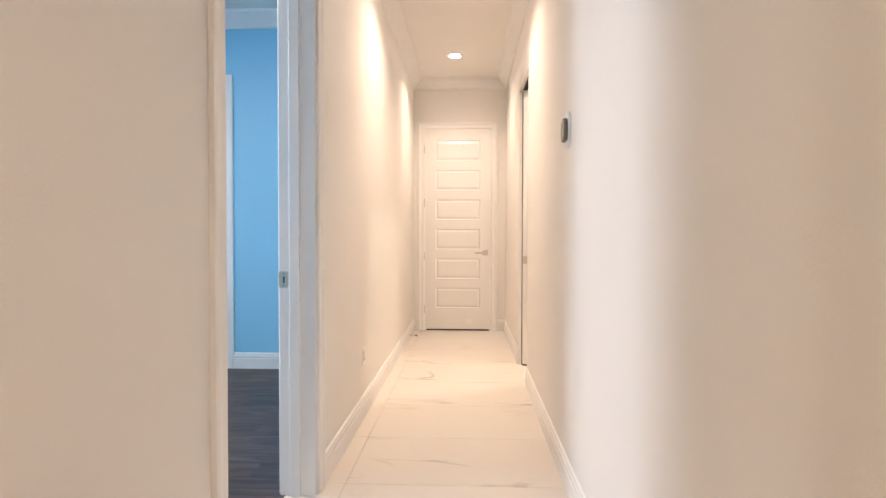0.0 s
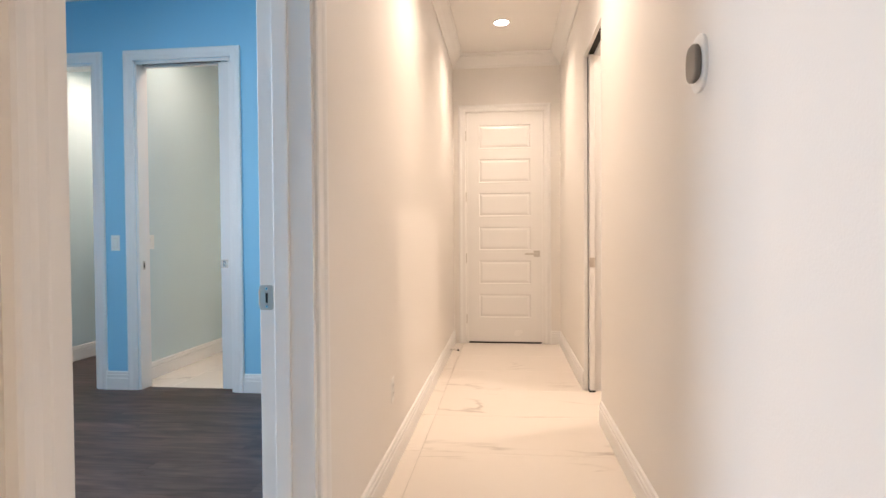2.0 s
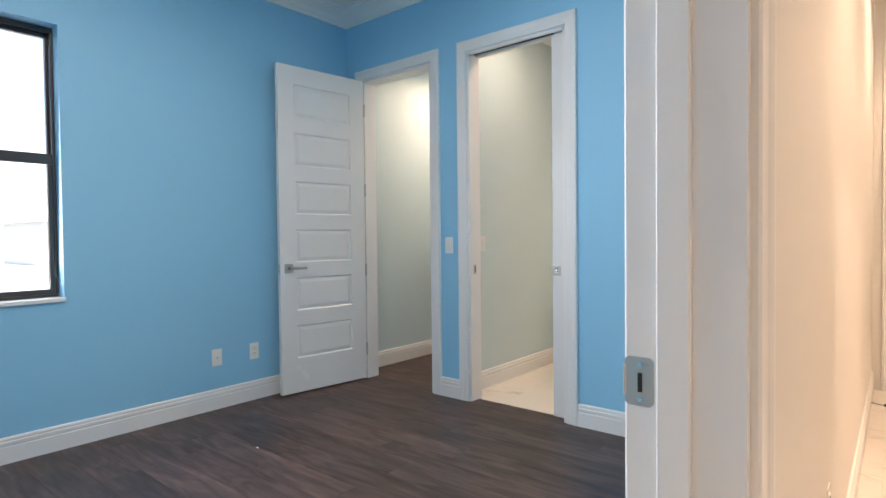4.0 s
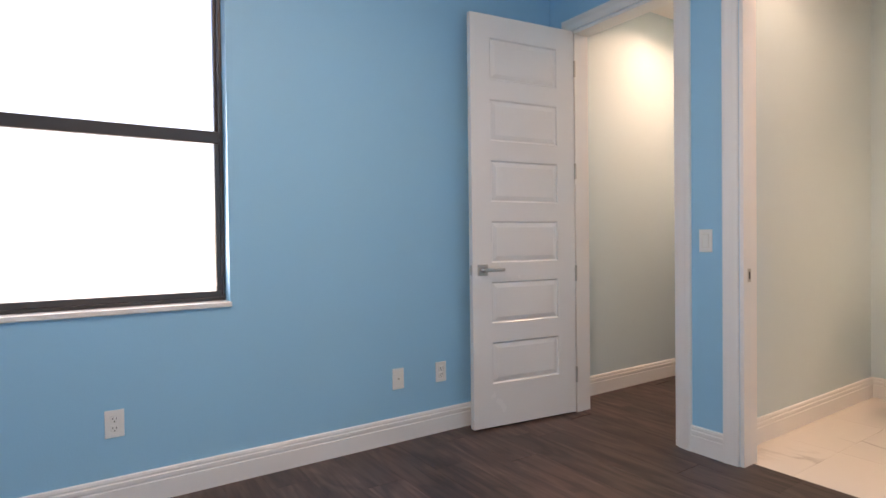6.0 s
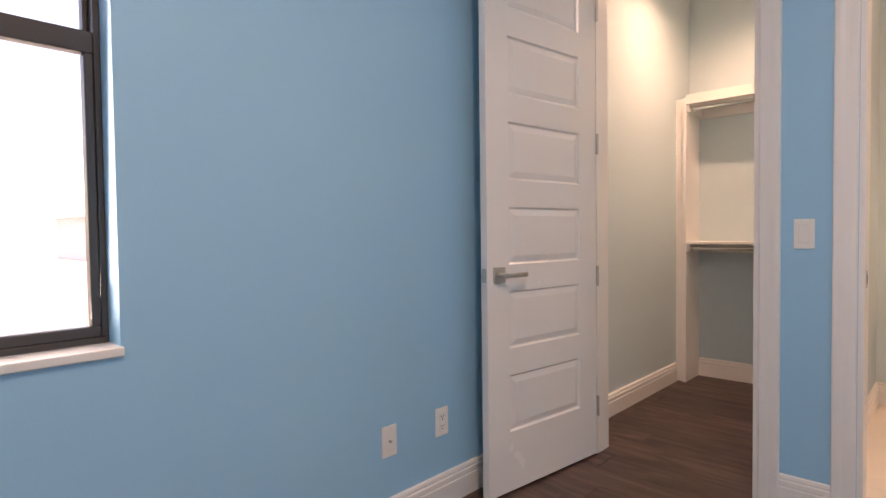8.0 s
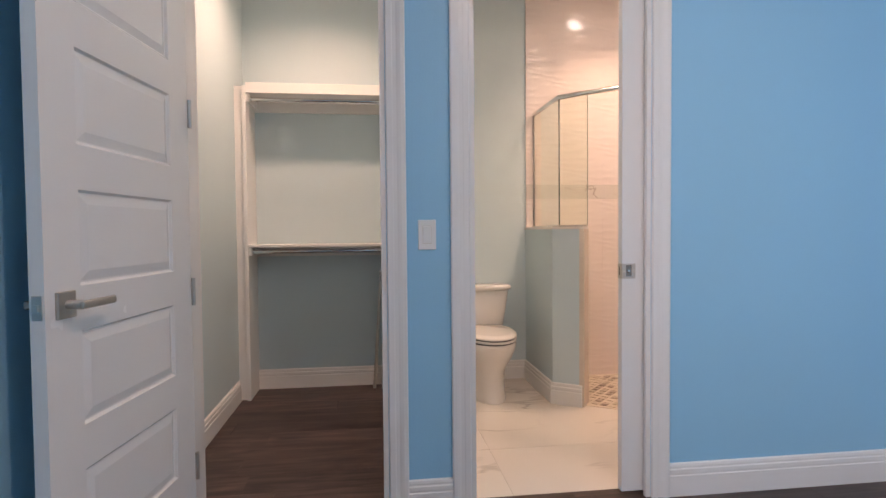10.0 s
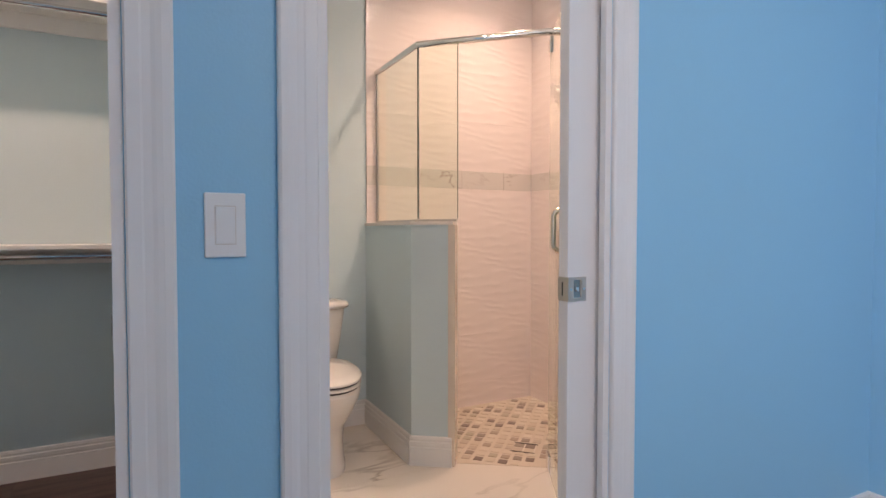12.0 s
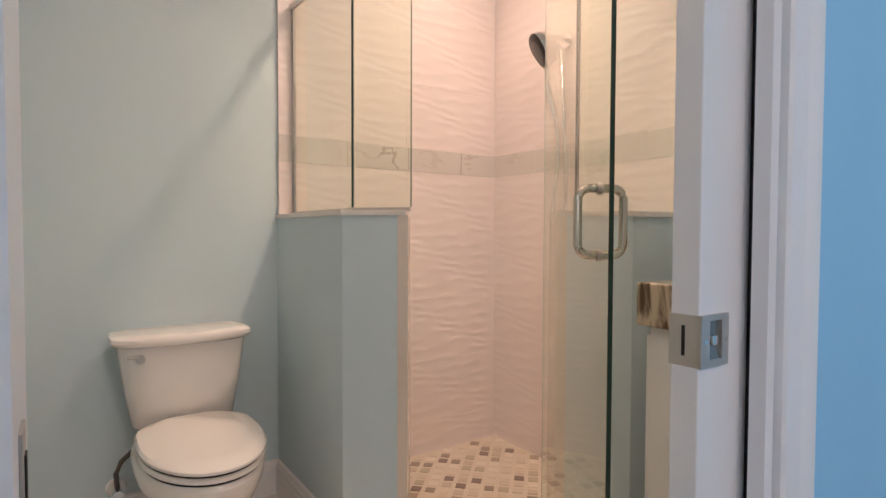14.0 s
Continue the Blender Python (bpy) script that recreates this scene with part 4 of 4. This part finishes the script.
TURN = PIV + adir * 0.10
part("header_rail", tube(bmesh.new(), [(*p, GZ + 0.005) for p in (GL + Vector((0, -0.001)), GB, TURN, Vector((TX, RK.y + 0.055)))], 0.0165, 20), CHROME, enc, "round chrome header rail", True)
bar_between("sill_channel", GL + Vector((0, -0.001)), GB, KZ + 0.022, 0.006, 0.006, NICKEL, "chrome glass channel")
bar_between("sill_channel", GB, G2 + adir * 0.02, KZ + 0.022, 0.006, 0.006, NICKEL, "chrome glass channel")
for p in (GL + Vector((0, -0.012)),):
    part("wall_channel", box(bmesh.new(), p.x - 0.007, p.x + 0.007, p.y - 0.010, p.y + 0.010, KZ + 0.016, GZ - 0.01, 0.002), NICKEL, enc, "chrome wall channel")
part("glass_joint", cyl(bmesh.new(), (GB.x, GB.y, KZ + 0.03), (GB.x, GB.y, GZ - 0.01), 0.0036, seg=8), GLASSEDGE, enc, "dark glass joint")
part("glass_edge", cyl(bmesh.new(), (*(G2 + adir * 0.0215), KZ + 0.03), (*(G2 + adir * 0.0215), GZ - 0.01), 0.0022, seg=8), mat("pale_glass_edge", (0.30, 0.34, 0.27), 0.3), enc, "polished glass edge")
pane_between("fixed_pane", PIV + adir * 0.10 + Vector((0.01, 0)), Vector((TX, RK.y + 0.055)), KZ + 0.018, GZ - 0.01, enc, "fixed clear glass pane")
part("glass_joint", cyl(bmesh.new(), (*(PIV + adir * 0.10), KZ + 0.018), (*(PIV + adir * 0.10), GZ - 0.01), 0.004, seg=8), GLASSEDGE, enc, "dark glass joint")

# glass door stood open, out into the bathroom
ddir = (Vector((-1.915, 5.195)) - PIV).normalized()
DL = 0.560
door = part("glass_door", prism(bmesh.new(), [PIV + Vector((-ddir.y, ddir.x)) * s for s in (-0.005, 0.005)] + [PIV + ddir * DL + Vector((-ddir.y, ddir.x)) * s for s in (0.005, -0.005)], 0.02, GZ - 0.03), CLEAR, enc, "clear glass shower door standing open")
door.visible_shadow = False
dn = Vector((-ddir.y, ddir.x))
e = PIV + ddir * (DL + 0.001)
part("door_edge", prism(bmesh.new(), [e - dn * 0.005, e + dn * 0.005, e + dn * 0.005 + ddir * 0.002, e - dn * 0.005 + ddir * 0.002], 0.02, GZ - 0.03), GLASSEDGE, door, "dark green glass edge")
e = PIV + ddir * 0.001
part("door_edge", prism(bmesh.new(), [e - dn * 0.005, e + dn * 0.005, e + dn * 0.005 - ddir * 0.002, e - dn * 0.005 - ddir * 0.002], 0.02, GZ - 0.03), mat("door_edge_pale", (0.4, 0.47, 0.40), 0.15), door, "polished glass edge")
for z in (0.045, GZ - 0.075):
    bm = prism(bmesh.new(), [PIV - ddir * 0.012 - dn * 0.012, PIV + ddir * 0.05 - dn * 0.012, PIV + ddir * 0.05 + dn * 0.012, PIV - ddir * 0.012 + dn * 0.012], z - 0.03, z + 0.045)
    bmesh.ops.bevel(bm, geom=list(bm.edges), offset=0.003, segments=1, affect="EDGES")
    part("pivot_hinge", bm, CHROME, door, "chrome pivot hinge")
PULL = mat("polished_nickel", (0.58, 0.52, 0.43), 0.14, 1.0, vary=0.03)
hc = PIV + ddir * (DL - 0.065)
for s in (1, -1):
    z0, z1, r, st = 1.020, 1.169, 0.026, 0.052
    pts = [(*(hc + dn * s * 0.004), z1)]
    for k in range(7):
        a = math.pi / 2 * k / 6
        pts.append((*(hc + dn * s * (st - r + r * math.sin(a))), z1 - r + r * math.cos(a)))
    for k in range(7):
        a = math.pi / 2 * k / 6
        pts.append((*(hc + dn * s * (st - r + r * math.cos(a))), z0 + r - r * math.sin(a)))
    pts.append((*(hc + dn * s * 0.004), z0))
    part("pull_handle", tube(bmesh.new(), pts, 0.010, 14), PULL, door, "polished chrome D-shaped pull", True)
for z in (1.020, 1.169):
    bm = cyl(bmesh.new(), (*(hc - dn * 0.009), z), (*(hc + dn * 0.009), z), 0.0135)
    part("handle_collar", bm, NICKEL, door, smooth=True)

# shower head, arm and hose on the side wall
SHY, SHZ = 6.08, 1.91
sw = thing("hand_shower", "chrome and black hand shower on a wall arm with hose", "hand shower")
FX = TX - 0.004
part("wall_flange", cyl(bmesh.new(), (FX, SHY, SHZ), (FX - 0.012, SHY, SHZ), 0.032), CHROME, sw, smooth=True)
arm = part("arm", tube(bmesh.new(), [(FX, SHY, SHZ), (FX - 0.05, SHY, SHZ + 0.008), (FX - 0.10, SHY, SHZ - 0.004), (FX - 0.145, SHY, SHZ - 0.04)], 0.010), CHROME, sw, smooth=True)
hd = Vector((-0.76, 0.42, -0.48)).normalized()
hp = Vector((FX - 0.165, SHY, SHZ - 0.070))
def head_ring(off, k):
    """Rounded-triangle outline of the head, narrower towards the grip."""
    side = hd.cross(Vector((0, 0, 1))).normalized()
    up = side.cross(hd).normalized()
    out = []
    for n in range(32):
        a = 2 * math.pi * n / 32
        w = 0.064 * (1 + 0.22 * math.sin(a)) * k
        out.append(tuple(hp + hd * off + side * (w * math.cos(a)) + up * (0.082 * k * math.sin(a))))
    return out


part("head_shell", loft(bmesh.new(), [head_ring(-0.078, 0.26), head_ring(-0.064, 0.52), head_ring(-0.040, 0.80), head_ring(-0.010, 0.97), head_ring(0.012, 1.0)]), CHROME, sw, "chrome head shell", True)
part("spray_face", loft(bmesh.new(), [head_ring(0.0125, 0.98), head_ring(0.020, 0.93), head_ring(0.022, 0.88)]), mat("black_spray_face", (0.02, 0.018, 0.016), 0.35), sw, "black spray face", True)
part("spray_insert", loft(bmesh.new(), [head_ring(0.0215, 0.60), head_ring(0.025, 0.58), head_ring(0.026, 0.54)]), mat("grey_spray_nozzles", (0.16, 0.15, 0.14), 0.45), sw, "dark grey nozzle insert", True)
GRIP = Vector((FX - 0.125, SHY - 0.045, 1.567))
part("hand_grip", tube(bmesh.new(), [hp - hd * 0.03 + Vector((0, 0, -0.04)), hp + Vector((0.022, -0.015, -0.13)), GRIP], 0.015), CHROME, sw, smooth=True)
hose = []
for k in range(25):
    u = k / 24
    hose.append((FX - 0.125 + 0.03 * u, GRIP.y - 0.02 * math.sin(math.pi * u * 1.6) + 0.01 * u, 1.567 - 0.47 * u))
for k in range(1, 9):
    a = math.pi * k / 8
    hose.append((FX - 0.075 - 0.02 * math.cos(a), GRIP.y + 0.005, 1.097 - 0.028 * math.sin(a)))
for k in range(1, 25):
    u = k / 24
    hose.append((FX - 0.055 - 0.03 * math.sin(math.pi * u), GRIP.y - 0.005 - 0.03 * math.sin(math.pi * u) + 0.045 * u * u, 1.097 + 0.78 * u))
part("hose", tube(bmesh.new(), hose, 0.0075, 10), CHROME, sw, "flexible metal hose", True)
part("valve_handle", cyl(bmesh.new(), (FX, SHY, 1.0), (FX - 0.05, SHY, 1.0), 0.03, 0.024), CHROME, sw, smooth=True)


# ---- toilet ----
def toilet(m):
    t = thing("toilet", "white two-piece elongated toilet with closed lid", "toilet", m)
    N = 48

    def egg(w, back, front, z, taper=0.0):
        out = []
        for k in range(N):
            a = 2 * math.pi * k / N
            c, s = math.cos(a), math.sin(a)
            cy = back - (back - front) * 0.42
            ly = (back - cy) if s > 0 else (cy - front)
            q = 2.0 if s < 0 else (6.0 if taper else 2.7)
            out.append((w * (1 - taper * max(0.0, s) ** 1.6) * math.copysign(abs(c) ** (2 / q), c), cy + ly * math.copysign(abs(s) ** (2 / q), s), z))
        return out

    # y=0 is the wall, the bowl points to -y
    bowl = [egg(0.122, -0.11, -0.612, 0.0), egg(0.122, -0.11, -0.612, 0.025), egg(0.117, -0.12, -0.598, 0.045), egg(0.114, -0.13, -0.590, 0.13), egg(0.120, -0.13, -0.604, 0.21),
            egg(0.160, -0.13, -0.672, 0.29), egg(0.180, -0.12, -0.703, 0.345), egg(0.184, -0.12, -0.710, 0.382), egg(0.178, -0.12, -0.702, 0.395)]
    part("bowl", loft(bmesh.new(), bowl), CERAMIC, t, smooth=True)
    part("deck", box(bmesh.new(), -0.105, 0.105, -0.24, -0.03, 0.24, 0.392, 0.02, 3), CERAMIC, t, smooth=True)
    part("seat_ring", loft(bmesh.new(), [egg(0.176 * k, -0.225, -0.712 * (0.5 + k / 2), z, 0.36) for k, z in ((0.97, 0.402), (1.0, 0.406), (1.0, 0.416), (0.985, 0.420))]), CERAMIC, t, "white seat", True)
    part("lid", loft(bmesh.new(), [egg(0.176 * k, -0.222, -0.714 * (0.5 + k / 2), z, 0.36) for k, z in ((0.98, 0.426), (1.005, 0.430), (1.005, 0.438), (0.97, 0.446), (0.80, 0.451))]), CERAMIC, t, "white closed lid", True)
    # black layers paint the shade between lid, seat and bowl
    part("seat_gap_shade", loft(bmesh.new(), [egg(0.170, -0.23, -0.704, 0.419, 0.36), egg(0.170, -0.23, -0.704, 0.427, 0.36)]), BLACK, t)
    part("bowl_gap_shade", loft(bmesh.new(), [egg(0.169, -0.23, -0.698, 0.394, 0.36), egg(0.169, -0.23, -0.698, 0.403, 0.36)]), BLACK, t)

    def tank(w, d0, d1, z, b=0.03):
        out = []
        for k in range(N):
            a = 2 * math.pi * k / N
            c, s = math.cos(a), math.sin(a)
            x = w * math.copysign(abs(c) ** (2 / 6), c)
            y = (d0 + d1) / 2 + (d1 - d0) / 2 * math.copysign(abs(s) ** (2 / 5), s)
            if s < 0:
                y -= 0.034 * (1 - (x / w) ** 2)
            out.append((x, y, z))
        return out

    part("tank", loft(bmesh.new(), [tank(0.130, -0.135, -0.03, 0.398), tank(0.155, -0.160, -0.02, 0.406), tank(0.164, -0.170, -0.018, 0.418), tank(0.184, -0.182, -0.015, 0.54), tank(0.204, -0.188, -0.012, 0.692)]), CERAMIC, t, smooth=True)
    part("tank_lid", loft(bmesh.new(), [tank(0.210, -0.194, -0.008, 0.690), tank(0.220, -0.204, -0.006, 0.697), tank(0.224, -0.208, -0.005, 0.706), tank(0.222, -0.206, -0.006, 0.718), tank(0.212, -0.198, -0.010, 0.726), tank(0.17, -0.17, -0.03, 0.729)]), CERAMIC, t, smooth=True)
    fl = part("flush_boss", cyl(bmesh.new(), (-0.142, -0.19, 0.654), (-0.142, -0.222, 0.654), 0.014), NICKEL, t, "satin nickel flush lever", True)
    part("flush_lever", tube(bmesh.new(), [(-0.142, -0.221, 0.660), (-0.160, -0.224, 0.666), (-0.180, -0.222, 0.666)], 0.006), NICKEL, fl, smooth=True)
    sup = part("supply_valve", cyl(bmesh.new(), (-0.20, 0.0, 0.17), (-0.20, -0.06, 0.17), 0.013), CHROME, t, smooth=True)
    part("escutcheon", cyl(bmesh.new(), (-0.20, 0.0, 0.17), (-0.20, -0.010, 0.17), 0.034, 0.028), PLATE, sup, "white plastic wall flange", True)
    part("valve_knob", tube(bmesh.new(), [(-0.20, -0.060, 0.17), (-0.20, -0.066, 0.17), (-0.20, -0.080, 0.17), (-0.20, -0.086, 0.17)], 0.017), CHROME, sup, "oval chrome stop knob", True)
    part("supply_hose", tube(bmesh.new(), [(-0.20, -0.055, 0.17), (-0.205, -0.06, 0.24), (-0.19, -0.068, 0.28), (-0.15, -0.08, 0.32), (-0.132, -0.09, 0.36), (-0.13, -0.09, 0.41)], 0.0085), mat("braided_hose", (0.11, 0.10, 0.09), 0.5, 0.5), sup, smooth=True)
    for sx in (-1, 1):
        part("bolt_cap", cyl(bmesh.new(), (sx * 0.108, -0.33, 0.0), (sx * 0.108, -0.33, 0.03), 0.014, 0.010), CERAMIC, t, smooth=True)
    return t


toilet(pose(-2.565, BACK_Y - 0.002, 0))

# ---- vanity, seen past the sliding leaf ----
van = thing("vanity", "white vanity cabinet with speckled stone top", "vanity")
VX0, VX1, VY0, VY1 = -1.66, -0.94, BY2 + 0.02, 5.28
part("cabinet_body", box(bmesh.new(), VX0 + 0.02, VX1, VY0, VY1 - 0.03, 0.09, 0.83, 0.003), TRIM, van)
part("toe_kick", box(bmesh.new(), VX0 + 0.03, VX1, VY0, VY1 - 0.09, 0, 0.09), TRIM, van)
part("countertop", box(bmesh.new(), VX0, VX1, VY0, VY1, 0.826, 0.940, 0.004), GRANITE, van, "speckled tan stone top")
part("backsplash", box(bmesh.new(), VX0, VX1, VY0, VY0 + 0.02, 0.940, 1.04, 0.002), GRANITE, van, "speckled tan stone backsplash")
part("side_splash", box(bmesh.new(), VX1 - 0.02, VX1, VY0 + 0.02, VY1 - 0.02, 0.940, 1.04, 0.002), GRANITE, van, "speckled tan stone side splash")
for k in range(2):
    a = VX0 + 0.03 + k * 0.34
    dr = part("cabinet_door", box(bmesh.new(), a, a + 0.33, VY1 - 0.03, VY1 - 0.012, 0.11, 0.80, 0.003), TRIM, van)
    part("handle", tube(bmesh.new(), [(a + (0.29 if k == 0 else 0.04), VY1 - 0.012, 0.60), (a + (0.29 if k == 0 else 0.04), VY1 + 0.012, 0.61), (a + (0.29 if k == 0 else 0.04), VY1 + 0.012, 0.70), (a + (0.29 if k == 0 else 0.04), VY1 - 0.012, 0.71)], 0.005), NICKEL, dr, smooth=True)

# ---- laundry: red front-loading washer ----
ws = thing("washing_machine", "red front-loading washer with white round door", "washing machine", pose(0.60, 5.85, 0))
part("cabinet", box(bmesh.new(), 0, 0.69, 0.02, 0.80, 0.02, 0.99, 0.012, 3), RED, ws, smooth=True)
part("front_panel", box(bmesh.new(), 0.004, 0.686, 0.0, 0.03, 0.03, 0.84, 0.008), RED, ws)
part("control_panel", box(bmesh.new(), 0.004, 0.686, -0.004, 0.03, 0.868, 0.985, 0.008), RED, ws, "red control panel")
part("trim_strip", box(bmesh.new(), 0.004, 0.686, -0.002, 0.03, 0.842, 0.866, 0.002), CHROME, ws, "silver trim strip")
dw = part("door_ring", loft(bmesh.new(), [[(0.345 + r * math.cos(2 * math.pi * k / 40), y, 0.50 + r * math.sin(2 * math.pi * k / 40)) for k in range(40)] for r, y in ((0.26, 0.002), (0.262, -0.03), (0.24, -0.05), (0.17, -0.045), (0.15, -0.03))]), PLATE, ws, "white round door ring", True)
part("door_glass", cyl(bmesh.new(), (0.345, -0.04, 0.50), (0.345, -0.025, 0.50), 0.155, 0.165, 32), mat("smoked_washer_glass", (0.05, 0.05, 0.055), 0.08), dw, "smoked glass")
part("dial", cyl(bmesh.new(), (0.345, -0.004, 0.925), (0.345, -0.03, 0.925), 0.035, 0.030), CHROME, ws, smooth=True)
for x in (0.07, 0.62):
    for y in (0.08, 0.72):
        part("foot", cyl(bmesh.new(), (x, y, 0), (x, y, 0.03), 0.025), BLACK, ws)

# spring door stop on the hall baseboard
ds = thing("door_stop", "small metal door stop near the hall floor", "door stop")
part("rod", tube(bmesh.new(), [(HX0 + 0.016, 6.15, 0.045), (HX0 + 0.085, 6.15, 0.040)], 0.005), NICKEL, ds, smooth=True)
part("tip", cyl(bmesh.new(), (HX0 + 0.083, 6.15, 0.040), (HX0 + 0.098, 6.15, 0.040), 0.009), BLACK, ds, smooth=True)

# ---- outside the window ----
struct("ground", box(bmesh.new(), -900, 900, -900, 900, -0.55, -0.45), mat("lawn_ground", (0.42, 0.42, 0.36), 0.9, vary=0.15, scale=0.6), "pale sandy ground outside", "ground")
nb = thing("neighbour_house", "grey stucco neighbour house with hipped roof", "house", pose(-42, 20.3, -0.45))
STUCCO = mat("grey_stucco", (0.50, 0.52, 0.54), 0.9, vary=0.08, scale=1.5, bump=0.3, bump_scale=30)
part("wall", box(bmesh.new(), -9, 0, -8, 8, 0, 2.8), STUCCO, nb)
part("roof", loft(bmesh.new(), [[(-9.6, -8.6, 2.8), (0.6, -8.6, 2.8), (0.6, 8.6, 2.8), (-9.6, 8.6, 2.8)], [(-9.6, -8.6, 2.95), (0.6, -8.6, 2.95), (0.6, 8.6, 2.95), (-9.6, 8.6, 2.95)], [(-4.7, -4, 4.4), (-4.3, -4, 4.4), (-4.3, 4, 4.4), (-4.7, 4, 4.4)]]), mat("grey_roof_tile", (0.48, 0.48, 0.48), 0.9, vary=0.12, scale=8), nb)
for y in (-5.2, 0.0, 5.0):
    w = part("window", box(bmesh.new(), -0.02, 0.05, y - 0.75, y + 0.75, 0.9, 2.2, 0.01, 1), TRIM, nb, "white window frame")
    part("window_pane", box(bmesh.new(), 0.045, 0.055, y - 0.66, y + 0.66, 0.99, 2.11), BRONZE, w, "dark window glass")

# ---- floor pieces ----
plank_meshes = {}


def lay_planks(floor, x0, x1, y0, y1, seed):
    rnd = random.Random(seed)
    wd, ln, row = 0.182, 1.22, 0
    y = y0
    while y < y1 - 0.01:
        w = min(wd, y1 - y)
        x = x0 - rnd.random() * ln
        while x < x1:
            a, b = max(x, x0), min(x + ln, x1)
            if b - a > 0.03:
                key = (round(b - a, 2), round(w, 3))
                if key not in plank_meshes:
                    plank_meshes[key] = mesh_of("plank", box(bmesh.new(), 0, key[0] - 0.001, 0, key[1] - 0.001, -0.006, 0.0, 0.0, 1), PLANK)
                ob = new("plank", plank_meshes[key])
                ob.parent, ob.location = floor, (a, y, 0)
            x += ln
        y += wd


lay_planks(bed_floor, BX + 0.0, HX1 + 0.02, SOUTH_Y, BY2 - 0.03, 3)
lay_planks(closet_floor, BX + 0.0, PX0, BY2 - 0.03, BACK_Y, 5)

tile_floor_meshes = {}


def lay_tiles(floor, x0, x1, y0, y1, ox, oy, w, h, inside=None):
    x = x0 + ox - w
    while x < x1:
        y = y0 + oy - h
        while y < y1:
            a, b, c, d = max(x, x0), min(x + w, x1), max(y, y0), min(y + h, y1)
            if b - a > 0.01 and d - c > 0.01:
                key = (round(b - a, 3), round(d - c, 3))
                if key not in tile_floor_meshes:
                    tile_floor_meshes[key] = mesh_of("floor_tile", box(bmesh.new(), 0, key[0] - 0.002, 0, key[1] - 0.002, -0.008, 0.0, 0.0008, 1), FLOORTILE)
                ob = new("floor_tile", tile_floor_meshes[key])
                ob.parent, ob.location = floor, (a, c, 0)
            y += h
        x += w


lay_tiles(hall_floor, HX1 + 0.02, 0.50, -1.6, END_Y + 0.1, 0.24, 0.51, 1.2, 0.6)
lay_tiles(hall_floor, 0.50, LX, 3.6, END_Y, 0.3, 0.42, 1.2, 0.6)
lay_tiles(bath_floor, PX1 - 0.05, HX1, BY2 - 0.03, BACK_Y, 0.36, 0.5, 1.2, 0.6)

# mosaic pan inside the shower line
def in_pan(x, y):
    p = Vector((x, y))
    return x > -2.08 and y < BACK_Y - 0.015 and x < TX - 0.004 and (p - (KB + nrm * 0.06)).dot(nrm) > 0 and not (y < RK.y + KT + 0.02) and not (x > RE.x - 0.01 and (p - KB).dot(nrm) < KT + 0.03)


pan = struct("shower_floor", prism(bmesh.new(), [(-2.075, BACK_Y), (-2.075, 5.98), KB + nrm * 0.04, PIV + nrm * 0.04 + ang * 0.1, (TX, RK.y + KT), (TX, BACK_Y)], -0.006, 0.0015), mat("light_shower_grout", (0.62, 0.54, 0.45), 0.8, vary=0.05, scale=30), "multicoloured stone mosaic shower floor", "shower floor")
pieces, rnd = [], random.Random(11)
# square stones laid on the diagonal
MP, MS, MO = 0.0597, 0.0420, (-1.121, 6.467)
R2 = math.sqrt(0.5)
for i in range(-14, 34):
    for j in range(-24, 24):
        x, y = MO[0] - (i - j) * MP * R2, MO[1] - (i + j) * MP * R2
        if in_pan(x, y) and not (abs(x + 1.610) + abs(y - 5.880) < 0.085):
            pieces.append((x, y))
stone_meshes = []
for k in range(5):
    a = MS / 2 * (0.95 + 0.022 * k)
    stone_meshes.append(mesh_of("mosaic_tile", box(bmesh.new(), -a, a, -a * (1.02 - 0.01 * k), a, -0.004, 0.003, 0.0012, 1), MOSAIC))
for x, y in pieces:
    ob = new("mosaic_tile", stone_meshes[rnd.randrange(5)])
    ob.parent, ob.location = pan, (x, y, 0.001)
    ob.rotation_euler = (0, 0, radians(45 + rnd.uniform(-1.5, 1.5)))
# square drain
dr = thing("shower_drain", "square metal floor drain in the mosaic", "drain", pose(-1.610, 5.880, 0.002, 0, 0, 45))
# solid black bars paint the shade of the two open side slots
bm = bmesh.new()
for a0, a1, b0, b1 in ((-0.060, -0.055, -0.060, 0.060), (0.055, 0.060, -0.060, 0.060)):
    box(bm, a0, a1, b0, b1, 0.0, 0.0035)
part("drain_slot_shade", bm, BLACK, dr, "black bars painting the shade in the drain's side slots")
part("drain_insert", box(bmesh.new(), -0.055, 0.055, -0.056, 0.056, 0.0, 0.0012), GROUT, dr)
for a in (-0.0275, 0.0275):
    for b in (-0.0275, 0.0275):
        part("drain_tile", box(bmesh.new(), a - 0.024, a + 0.024, b - 0.024, b + 0.024, 0.0, 0.0030, 0.0010, 1), MOSAIC, dr)
